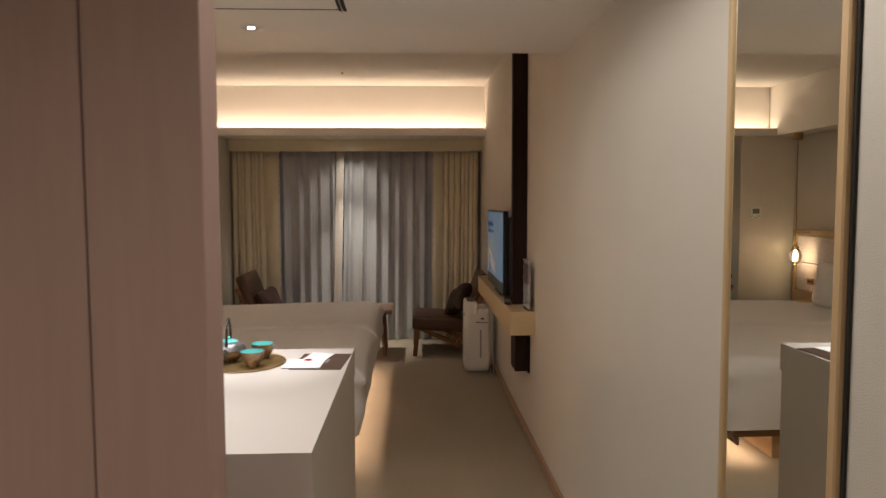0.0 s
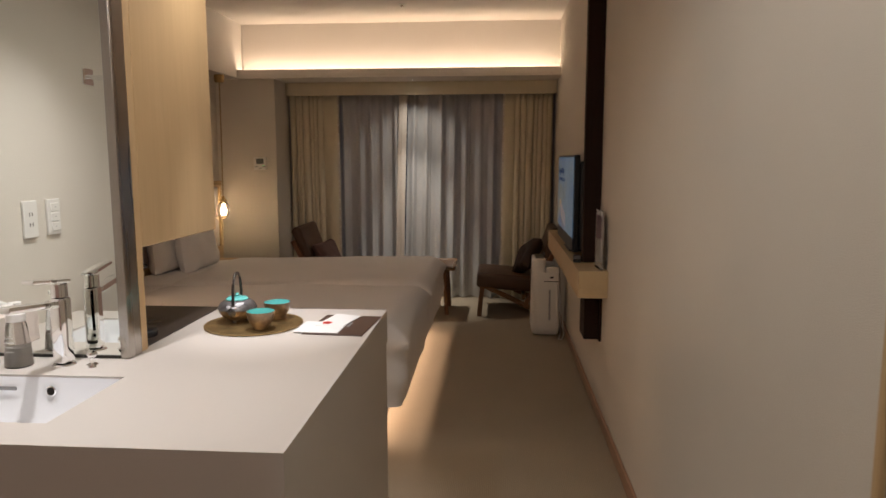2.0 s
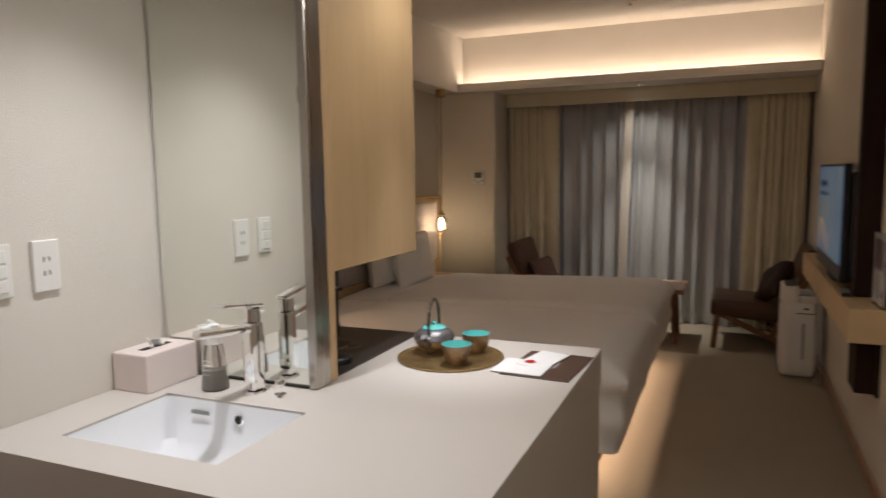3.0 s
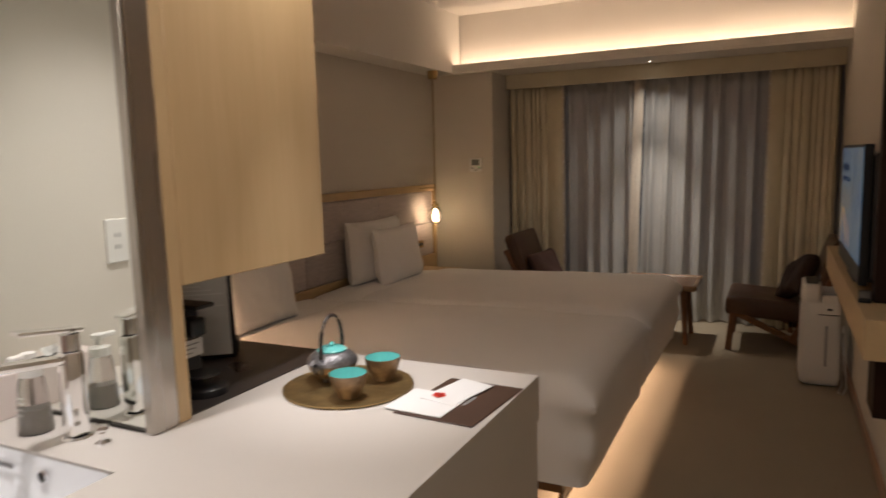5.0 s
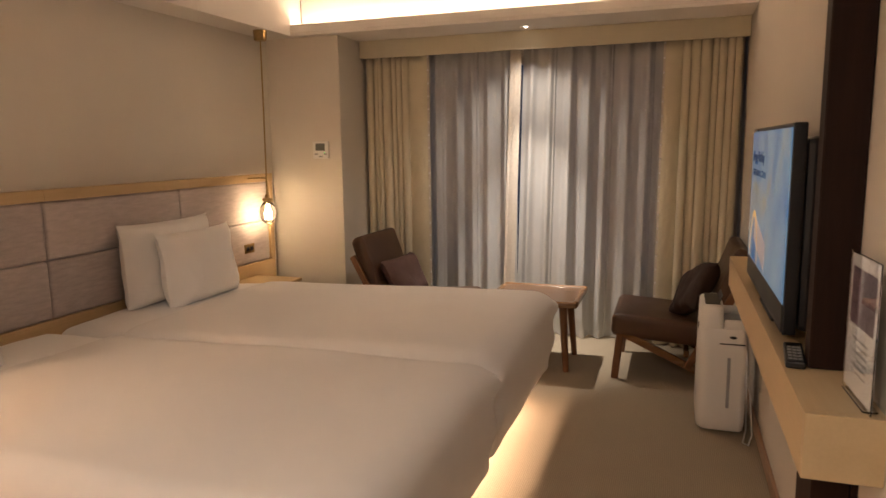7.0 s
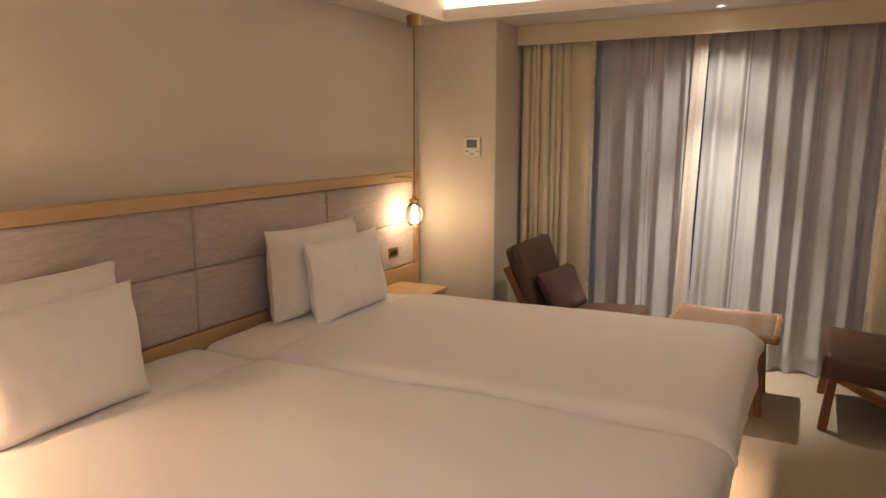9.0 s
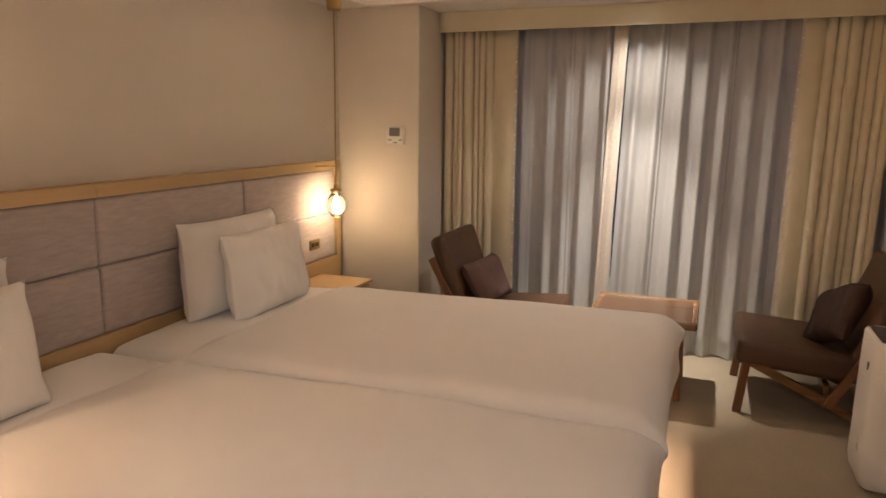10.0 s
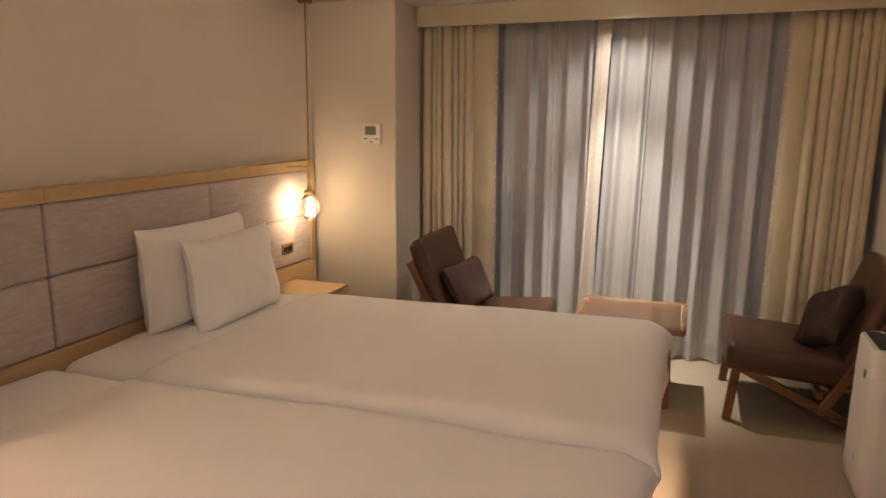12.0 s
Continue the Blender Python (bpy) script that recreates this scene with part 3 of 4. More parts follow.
for k in range(3):
    a = 2 * math.pi * k / 3 + 0.5
    part("foot", lathe([(0.0, 0), (0.008, 0), (0.011, 0.016), (0.0, 0.016)], (PX + 0.036 * math.cos(a), PY + 0.036 * math.sin(a), PZ), 12), M_PEWTER, pot, "", True)
lid = part("lid", lathe([(0.0, 0.0), (0.043, 0.0), (0.044, 0.004), (0.034, 0.011), (0.0, 0.014)], (PX, PY, PZ + 0.087)), M_TEAL, pot, "turquoise enamel lid", True)
part("lid_knob", lathe([(0.0, 0), (0.006, 0.0), (0.009, 0.008), (0.006, 0.013), (0.0, 0.014)], (PX, PY, PZ + 0.1), 16), M_TEAL, lid, "", True)
sd = Vector((0.06, -1.0, 0)).normalized()
part("spout", rod([(PX + sd.x * 0.06, PY + sd.y * 0.06, PZ + 0.045), (PX + sd.x * 0.085, PY + sd.y * 0.085, PZ + 0.056), (PX + sd.x * 0.105, PY + sd.y * 0.105, PZ + 0.078)], 0.017, 14, 0.009), M_PEWTER, pot, "", True)
hd = Vector((-0.13, 0.99, 0)).normalized()
arch = []
for k in range(17):
    a = math.pi * k / 16
    arch.append((PX + hd.x * 0.068 * math.cos(a), PY + hd.y * 0.068 * math.cos(a), PZ + 0.078 + 0.115 * math.sin(a) ** 0.7))
part("handle", rod(arch, 0.0055, 12), material("dark_iron", (0.10, 0.09, 0.085), 0.35, 0.8, vary=0.1, bump=0.02), pot, "bent dark metal handle", True)
for n_, (cx, cy) in enumerate(((-0.330, 2.825), (-0.322, 2.972))):
    c = thing("tea_cup", (cx, cy, 0.827), "bronze-glazed tea cup with turquoise inside on the tray", "cup", "tea cups on the tray")
    part("outside", lathe([(0.0, 0), (0.027, 0.0), (0.028, 0.010), (0.037, 0.020), (0.045, 0.040), (0.049, 0.062), (0.047, 0.062)], (cx, cy, 0.827), 32, Matrix.Scale(0.95, 4)), M_CUP, c, "", True)
    part("inside", lathe([(0.047, 0.0618), (0.043, 0.045), (0.034, 0.024), (0.0, 0.016)], (cx, cy, 0.827), 32, Matrix.Scale(0.95, 4)), M_TEAL, c, "glossy turquoise glaze", True)
shrink = Matrix.Translation((PX, PY, PZ)) @ Matrix.Scale(0.87, 4) @ Matrix.Translation((-PX, -PY, -PZ))
for ob_ in pot.children_recursive:
    ob_.data.transform(shrink)
tm = pose(-0.075, 2.91, 0.8205, 0, 0, -4)
bro = solo("brown_folder", box(-0.10, 0.10, -0.135, 0.135, 0, 0.003, 0.001, turn=tm), M_BROWNCARD, "dark brown card folder lying on the counter", "folder")
part("print_line", box(0.02, 0.028, -0.03, 0.03, 0.003, 0.0033, 0, turn=tm), M_INK, bro)
env = thing("gift_envelope", (-0.13, 2.9, 0.824), "white folded paper envelope with red seal on the folder", "envelope")
part("lower_fold", box(-0.075, 0.075, -0.125, 0.02, 0.0032, 0.006, 0.001, turn=pose(-0.135, 2.915, 0.8205, 0, 0, -3)), M_PAPER, env)
part("upper_fold", box(-0.028, 0.066, -0.05, 0.115, 0.0062, 0.0085, 0.001, turn=pose(-0.125, 2.92, 0.8205, 0.8, 1.0, -13)), M_PAPER, env)
for k in range(5):
    a = 2 * math.pi * k / 5
    part("seal_petal", lathe([(0.0, 0), (0.008, 0), (0.008, 0.0006), (0.0, 0.0006)], (-0.128 + 0.009 * math.cos(a), 2.905 + 0.009 * math.sin(a), 0.8305), 12), M_RED, env, "red flower seal")

# tall dressing mirror on the east wall
tall = thing("dressing_mirror", (0.99, 1.45, 0.03), "tall dressing mirror with thin pale wooden frame on the wall", "mirror")
part("glass", box(0.990, 0.9995, 1.265, 1.648, 0.06, 2.08, 0), M_MIRROR, tall)
# contact shadow of the near frame side, laid on as a dark strip
part("frame_shadow_strip", box(0.994, 0.9995, 1.234, 1.2415, 0.03, 2.11, 0), M_GAP, tall, "dark strip painted as the frame's shadow on the wall")
for y0, y1 in ((1.242, 1.265), (1.648, 1.664)):
    part("frame_side", box(0.983, 0.9995, y0, y1, 0.03, 2.11, 0.003), M_OAK_Z, tall)
for z0, z1 in ((0.03, 0.06), (2.08, 2.11)):
    part("frame_end", box(0.983, 0.9995, 1.2655, 1.6475, z0, z1, 0.003), M_OAK_Y, tall)

# ---- beds ----
def duvet(x0, x1, y0, y1, z0, z1, r, seed):
    """A tightly made bed cover: rounded box with sagging top, tucked foot and soft creases."""
    bm = bmesh.new()
    nx, ny, nz = 70, 48, 20
    def place(u, v, w):
        # u, v, w in -1..1 on the cube's skin, pushed onto a rounded box
        # the long sides turn down more tightly than the foot
        tight = 1.35
        hx, hy, hz = (x1 - x0) / 2, (y1 - y0) / 2 * tight, (z1 - z0) / 2
        p = Vector((u * hx, v * hy, w * hz))
        inner = Vector((max(-hx + r, min(hx - r, p.x)), max(-hy + r, min(hy - r, p.y)), max(-hz + 0.02, min(hz - r, p.z))))
        d = p - inner
        if d.length > 1e-6:
            # rounded along the top edges, nearly square where the sides meet
            span = math.sqrt(math.sqrt(d.x ** 4 + d.y ** 4) + d.z ** 2)
            d = d / span * (r if w > -0.8 or d.z >= 0 else 0.03)
        q = inner + d
        q.y /= tight
        t = max(0.0, min(1.0, (q.z + hz) / (2 * hz)))
        low = (1 - t) ** 2
        q.x += (0.016 * math.sin(math.pi * t) - 0.02 * low * (1 - t)) * (1 if u > 0.5 else 0)
        q.y -= 0.012 * low * (1 if v > 0.5 else -1 if v < -0.5 else 0)
        if w > 0.3:
            q.z += 0.012 * (u + 1) - 0.008 * (abs(v) ** 3)
        g = noise.noise(Vector((q.x * 1.7 + seed, q.y * 2.2, q.z * 2 + seed))) * 0.012
        g += noise.noise(Vector((q.x * 5 + seed, q.y * 6, q.z * 3))) * 0.004
        # gathered folds where the corners are tucked
        corner = max(0, u - 0.8) * 5 * max(0, abs(v) - 0.75) * 4
        g += corner * 0.010 * math.sin(q.z * 34 + v * 3)
        # the folded tip that stands out at each corner of the foot
        if u > 0.9 and abs(v) > 0.9:
            g += 0.035 * math.exp(-((q.z - hz + 0.075) / 0.028) ** 2) * (u - 0.9) * (abs(v) - 0.9) * 100
        n = d.normalized() if d.length > 1e-6 else Vector((0, 0, 1))
        return q + n * g + Vector(((x0 + x1) / 2, (y0 + y1) / 2, (z0 + z1) / 2))
    def skin(make, na, nb):
        grid = [[bm.verts.new(place(*make(2 * i / na - 1, 2 * j / nb - 1))) for j in range(nb + 1)] for i in range(na + 1)]
        for i in range(na):
            for j in range(nb):
                bm.faces.new((grid[i][j], grid[i + 1][j], grid[i + 1][j + 1], grid[i][j + 1]))
    skin(lambda a, b: (a, b, 1), nx, ny)
    skin(lambda a, b: (a, b, -1), nx, ny)
    for s in (-1, 1):
        skin(lambda a, b: (a, s, b), nx, nz)
        skin(lambda a, b: (s, a, b), ny, nz)
    bmesh.ops.remove_doubles(bm, verts=bm.verts, dist=0.0008)
    return bm


def pillow(sx, sy, sz, m, seed, label, kind_="pillow", mat=None, group="pillows on the beds"):
    """A cotton pillow case with flat faces, sewn edge and pointed corners; local x runs down."""
    bm, nn = bmesh.new(), 34
    top, low = {}, {}
    for i in range(nn + 1):
        for j in range(nn + 1):
            u, v = 2 * i / nn - 1, 2 * j / nn - 1
            rim = max(abs(u), abs(v)) > 0.999
            k = max(0.0, (1 - abs(u / 0.985) ** 7)) ** 0.45 * max(0.0, (1 - abs(v / 0.965) ** 7)) ** 0.45 if abs(u) < 0.985 and abs(v) < 0.965 else 0.0
            tip = (abs(u) * abs(v)) ** 5
            x = u * sx / 2 * (1 - 0.035 * (1 - v * v) * abs(u) ** 2 + 0.030 * tip)
            y = v * sy / 2 * (1 - 0.030 * (1 - u * u) * abs(v) ** 2 + 0.022 * tip)
            d = 0.016 * noise.noise(Vector((x * 5 + seed, y * 5, seed * 1.7))) + 0.005 * noise.noise(Vector((x * 14, y * 22 + seed, seed)))
            # pulls running in from the corners and down the sides
            side = max(0.0, abs(v) - 0.55) / 0.45
            d += 0.011 * side * math.sin(x * 30 + v * 9 + seed + 3 * noise.noise(Vector((x * 4, y * 4, seed)))) * (0.3 + abs(u))
            bend = 0.012 * noise.noise(Vector((u * 1.1 + seed, v * 1.6, 2.0))) + 0.010 * tip * math.copysign(1, v)
            h = max(k * sz / 2 * (1 + 0.14 * u), 0.0012)
            top[i, j] = bm.verts.new((x, y, h + d * k + bend))
            low[i, j] = top[i, j] if rim else bm.verts.new((x, y, -h + d * k + bend))
    for i in range(nn):
        for j in range(nn):
            bm.faces.new((top[i, j], top[i + 1, j], top[i + 1, j + 1], top[i, j + 1]))
            bm.faces.new((low[i, j], low[i, j + 1], low[i + 1, j + 1], low[i + 1, j]))
    bm.transform(m)
    return solo(kind_, bm, mat or M_PILLOW, label, kind_, group=group, smooth=True)


for n_, (y0, y1) in enumerate(((3.80, 4.955), (4.962, 6.17))):
    bed = thing("bed", (-1.05, (y0 + y1) / 2, 0), "single bed made up with smooth white cotton cover", "bed", "twin beds")
    part("cover", duvet(-1.74, 0.004, y0, y1, 0.175, 0.580, 0.095, 3.1 * n_ + 1), M_DUVET, bed, "smooth white duvet cover", True)
    part("sheet", duvet(-2.085, -1.40, y0 + 0.02, y1 - 0.02, 0.19, 0.549, 0.06, 9.1 + n_), M_PILLOW, bed, "white under sheet", True)
    part("base", box(-2.09, -0.10, y0 + 0.03, y1 - 0.03, 0.150, 0.20, 0.004), M_WALNUT, bed, "brown wooden bed base")
    part("front_rail", box(-0.115, -0.10, y0 + 0.03, y1 - 0.03, 0.104, 0.149, 0.002), M_WALNUT, bed)
    part("plinth", box(-2.0, -0.34, y0 + 0.1, y1 - 0.1, 0, 0.149, 0.003), M_OAK_Y, bed, "recessed wooden plinth")
    lean = lambda x, y, z, tilt, turn: pose(x, y, z, 0, tilt, turn)
    yc = 5.59 if n_ else 4.19
    pillow(0.43, 0.66, 0.17, lean(-1.990, yc + (0.06 if n_ else 0.02), 0.768, 86, 0), 2 + n_ * 5, "white cotton pillow leaning on the headboard")
    pillow(0.39, 0.57, 0.15, lean(-1.835, yc + (0.11 if n_ else 0.02), 0.738, 82, 2), 7 + n_ * 3, "white cotton pillow leaning on another pillow")

head = thing("headboard", (-2.1, 5.0, 0.45), "long upholstered headboard in mauve-grey velour with oak frame", "headboard")
for k in range(4):
    ya = 3.182 + 0.907 * k
    yb = min(ya + 0.907, 6.802)
    for z0, z1 in ((0.585, 0.858), (0.858, 1.13)):
        part("panel", box(-2.155, -2.105, ya + 0.0005, yb - 0.0005, z0 + 0.0005, z1 - 0.0005, 0.016, 4), M_VELVET, head, "", True)
for ya, yb in ((3.165, 4.9955), (4.9965, 6.852)):
    part("top_rail", box(-2.159, -2.092, ya, yb, 1.131, 1.183, 0.0015), M_OAK_Y, head)
part("bottom_rail", box(-2.159, -2.097, 3.165, 6.852, 0.38, 0.584, 0.003), M_OAK_Y, head)
part("end_rail", box(-2.159, -2.094, 6.803, 6.851, 0.585, 1.130, 0.003), M_OAK_Z, head)
sk = thing("headboard_socket", (-2.09, 6.55, 0.70), "bronze wall socket plate set in the headboard", "socket")
part("plate", box(-2.107, -2.099, 6.495, 6.605, 0.660, 0.722, 0.003), M_BRASS, sk)
for dy in (-0.025, 0.02):
    part("insert", box(-2.100, -2.096, 6.55 + dy - 0.016, 6.55 + dy + 0.016, 0.679, 0.703, 0.001), M_BLACK, sk)

night = thing("nightstand", (-1.9, 6.4, 0), "small oak bedside table with a drawer", "nightstand")
part("top", box(-2.09, -1.742, 6.17, 6.60, 0.482, 0.502, 0.002), M_OAK_X, night)
part("body", box(-2.09, -1.752, 6.18, 6.595, 0.30, 0.470, 0.002), M_OAK_X, night)
# dark filler painted as the shade between top and body
part("gap", box(-2.09, -1.762, 6.18, 6.59, 0.470, 0.482, 0), M_GAP, night)
part("side_leg", box(-2.03, -1.78, 6.56, 6.58, 0, 0.30, 0.002), M_OAK_Z, night)
part("side_leg", box(-2.03, -1.78, 6.19, 6.21, 0, 0.30, 0.002), M_OAK_Z, night)

BX, BY, BZ = -1.984, 6.611, 0.930
pend = thing("pendant_lamp", (BX, BY, 0), "brass pendant lamp with clear glass bulb, lit", "lamp")
part("ceiling_cap", lathe([(0.0, 0), (0.042, 0), (0.044, -0.01), (0.040, -0.06), (0.034, -0.066), (0.0, -0.066)], (-1.972, 6.605, SOFFIT_Z - 0.003)), M_BRASS, pend, smooth=True)
part("cord", rod([(-1.972, 6.605, 2.045), (-1.975, 6.606, 1.6), (-1.983, 6.61, 1.17), (BX, BY, 1.06)], 0.005), M_BRASS, pend, "brass-brown cord", True)
part("socket", lathe([(0.0, 0.125), (0.008, 0.125), (0.014, 0.118), (0.016, 0.100), (0.030, 0.096), (0.032, 0.090), (0.032, 0.082), (0.026, 0.078), (0.026, 0.070), (0.0, 0.068)], (BX, BY, BZ)), M_BRASS, pend, "brass lamp socket", True)
bl = part("bulb", lathe([(0.024, 0.074), (0.032, 0.066), (0.050, 0.038), (0.057, 0.008), (0.055, -0.020), (0.043, -0.050), (0.024, -0.070), (0.0, -0.078)], (BX, BY, BZ), 40), M_GLASS, pend, "clear egg-shaped glass bulb", True)
bl.visible_shadow = False
part("filament_stem", lathe([(0.0, 0.068), (0.006, 0.068), (0.004, 0.040), (0.0, 0.038)], (BX, BY, BZ), 12), M_GLASS, pend, "", True).visible_shadow = False
for k in range(4):
    a_ = math.pi * k / 2 + 0.4
    part("filament", rod([(BX + 0.005 * math.cos(a_), BY + 0.005 * math.sin(a_), BZ + 0.046), (BX + 0.013 * math.cos(a_), BY + 0.013 * math.sin(a_), BZ - 0.036)], 0.0020, 8), M_BULBGLOW, pend, "glowing filament", True)
hk = solo("cord_hook", rod([(-2.091, 6.555, 1.160), (-2.03, 6.585, 1.163), (BX - 0.006, BY, 1.160)], 0.004), M_BRASS, "thin brass hook guiding the lamp cord", "hook", smooth=True)

copy_thing(pend, pose(BX, 3.48, 0))
copy_thing(hk, pose(0, -3.131, 0))
copy_thing(night, pose(-1.9, 3.39, 0))

th = thing("thermostat", (-1.755, 6.96, 1.34), "white air conditioning controller with grey display", "thermostat")
part("case", box(-1.815, -1.695, 6.945, 6.965, 1.28, 1.40, 0.004, 2), M_WHITE, th)
part("display", box(-1.79, -1.72, 6.943, 6.9452, 1.335, 1.385, 0), M_LCD, th)
M_GREEN = material("green_led", (0.1, 0.9, 0.3), 0.4, vary=0, bump=0, glow=0.5)
part("indicator", box(-1.728, -1.718, 6.942, 6.9452, 1.318, 1.322, 0), M_GREEN, th)
for k in range(3):
    for j in range(2):
        part("button", box(-1.80 + 0.036 * k, -1.775 + 0.036 * k, 6.943, 6.9452, 1.290 + 0.017 * j, 1.299 + 0.017 * j, 0.0006), M_GREY if (k + j) % 2 else M_PAPER, th)

# ---- curtains ----
def curtain(name, x0, x1, y, waves, depth, mat, label, seed, z0=0.012, z1=2.03, lean=0.0, ridge=0.0, edge=None, uneven=0.38, fade=0.0):
    bm = bmesh.new()
    n, rows = waves * 36, 16
    rng = random.Random(int(seed * 10))
    wide = [rng.uniform(1 - uneven, 1 + uneven) for _ in range(waves)]
    inner = None if edge is None else 0 if edge < 0 else waves - 1
    if inner is not None:
        wide[inner] = 2.6
    ends = [sum(wide[:k]) / sum(wide) for k in range(waves + 1)]
    deep = [rng.uniform(0.6, 1.15) for _ in range(waves)]
    if inner is not None:
        deep[inner] = 0.45
    skew = [rng.uniform(0.32, 0.68) for _ in range(waves)]
    drift = [rng.uniform(-0.07, 0.07) for _ in range(waves)]
    power = ridge or 0.8
    grid = []
    for i in range(n + 1):
        u = i / n
        col = []
        for j in range(rows + 1):
            w = j / rows
            k = min(waves - 1, max(q for q in range(waves) if ends[q] <= u + 1e-9))
            f = (u - ends[k]) / (ends[k + 1] - ends[k])
            # each pleat has its own width, depth and lean; the crest wanders slowly down the cloth
            crest = skew[k] + drift[k] * (1 - w) + 0.025 * noise.noise(Vector((k * 3.1, w * 1.3, seed)))
            crest = min(0.75, max(0.25, crest))
            f = 0.5 * f / crest if f < crest else 0.5 + 0.5 * (f - crest) / (1 - crest)
            ph = 2 * math.pi * f + math.pi / 2
            a = depth * deep[k] * (0.70 + 0.30 * (1 - w)) * (1 + 0.25 * noise.noise(Vector((k * 1.7, seed, w * 0.9))))
            wob = 0.006 * noise.noise(Vector((u * 4, w * 1.2, seed)))
            fold = 0.6 - 1.6 * (0.5 - 0.5 * math.cos(2 * math.pi * f)) ** power
            if ridge > 1:
                # each pinch pleat carries a lower second fold beside its crest
                fold -= 0.45 * math.exp(-((f - 0.74) / 0.05) ** 2) * (0.5 + 0.5 * math.sin(k * 2.3 + seed))
            wob += 0.6 * (depth - a)
            col.append(bm.verts.new((x0 + (x1 - x0) * u + lean * (1 - w) * (1 - fade * u) + 0.25 * a * math.cos(ph), y + a * fold + wob, z0 + (z1 - z0) * w + (0.006 * math.sin(ph) if j == 0 else 0))))
        grid.append(col)
    for i in range(n):
        for j in range(rows):
            bm.faces.new((grid[i][j], grid[i + 1][j], grid[i + 1][j + 1], grid[i][j + 1]))
    grid_places = [[v.co.copy() for v in col] for col in grid]
    ob = solo(name, bm, mat, label, "curtain", smooth=True)
    mod = ob.modifiers.new("cloth", "SOLIDIFY")
    mod.thickness = 0.002
    if edge is not None:
        # a turned, buttoned band along one upright edge
        strip = bmesh.new()
        cols = grid_places[:10] if edge < 0 else grid_places[-10:]
        vs = [[strip.verts.new(p + Vector((0, -0.004, 0))) for p in col] for col in cols]
        for a, b in zip(vs, vs[1:]):
            for j in range(rows):
                strip.faces.new((a[j], b[j], b[j + 1], a[j + 1]))
        part("edge_band", strip, M_HEM, ob, "pale turned edge band", True)
        for k in range(22):
            p = cols[5][0].lerp(cols[5][-1], (k + 0.5) / 22)
            part("button", lathe([(0.0, 0), (0.007, 0), (0.006, 0.003), (0.0, 0.004)], (p.x, min(q.y for q in cols[5]) - 0.006, p.z), 10, pose(0, 0, 0, 90, 0, 0)), M_PAPER, ob)
    return ob


curtain("sheer_curtain", -1.235, -0.47, 7.44, 6, 0.040, M_SHEER, "grey translucent sheer curtain, drawn closed", 1.0, ridge=4.0, uneven=0.10)
curtain("sheer_curtain", -0.425, 0.709, 7.43, 9, 0.040, M_SHEER, "grey translucent sheer curtain, drawn closed", 5.0, ridge=4.0, uneven=0.07, lean=-0.05, fade=1.0)
curtain("curtain_hem", -0.505, -0.425, 7.388, 1, 0.006, M_HEM, "cream buttoned edge band of the sheer curtain", 2.0, lean=-0.06)
curtain("drape", -1.588, -1.10, 7.37, 8, 0.036, M_DRAPE, "heavy cream drape gathered at the window's side", 3.0, edge=1, ridge=0.4, uneven=0.6)
curtain("drape", 0.50, 0.97, 7.37, 8, 0.036, M_DRAPE, "heavy cream drape gathered at the window's side", 8.0, lean=-0.02, edge=-1, ridge=0.4, uneven=0.6)

# ---- chairs, table ----
def easy_chair(at, turn, label):
    """A low armless chair; local x runs from the front edge to the back."""
    c = thing("easy_chair", (0, 0, 0), label, "chair", "chairs by the window")
    w = 0.29
    seat = box(0.0, 0.60, -w, w, 0.235, 0.372, 0.035, 4)
    seat.transform(Matrix.Translation((0, 0, 0.02)) @ Matrix.Rotation(radians(4), 4, "Y"))
    part("seat", seat, M_LEATHER, c, "brown leatherette seat", True)
    back = box(-0.045, 0.045, -w, w, 0.0, 0.50, 0.035, 4)
    for v in back.verts:
        v.co.x += 0.02 * math.sin(math.pi * v.co.z / 0.5)
    back.transform(Matrix.Translation((0.545, 0, 0.31)) @ Matrix.Rotation(radians(20), 4, "Y"))
    part("backrest", back, M_LEATHER, c, "brown leatherette backrest", True)
    for s in (-1, 1):
        y = s * (w - 0.02)
        part("front_leg", bar((0.045, y, 0.0), (0.075, y, 0.30), 0.03, 0.042), M_WALNUT_Z, c)
        part("side_rail", bar((0.062, y, 0.285), (0.63, y, 0.02), 0.03, 0.042), M_WALNUT, c)
        part("back_post", bar((0.44, y + s * 0.022, 0.10), (0.735, y + s * 0.022, 0.66), 0.024, 0.042), M_WALNUT_Z, c)
    part("cross_rail", box(0.42, 0.45, -w + 0.02, w - 0.02, 0.155, 0.195, 0.005), M_WALNUT, c)
    c.matrix_world = pose(*at, 0, 0, turn)
    return c


easy_chair((0.252, 6.885, 0), 0, "low brown leatherette easy chair with walnut frame")
easy_chair((-0.625, 6.885, 0), 180, "low brown leatherette easy chair with walnut frame")
pillow(0.31, 0.31, 0.12, pose(0.715, 6.79, 0.505, 0, 0, 8) @ pose(0, 0, 0, 0, -58, 0) @ pose(0, 0, 0, 0, 0, 28), 4, "dark brown velvet cushion leaning on the chair back", "cushion", M_CUSHION_DARK, "")
pillow(0.27, 0.38, 0.12, pose(-1.105, 6.86, 0.50, 0, 0, -6) @ pose(0, 0, 0, 0, 60, 0), 9, "plum velvet lumbar cushion leaning on the chair back", "cushion", M_CUSHION, "")

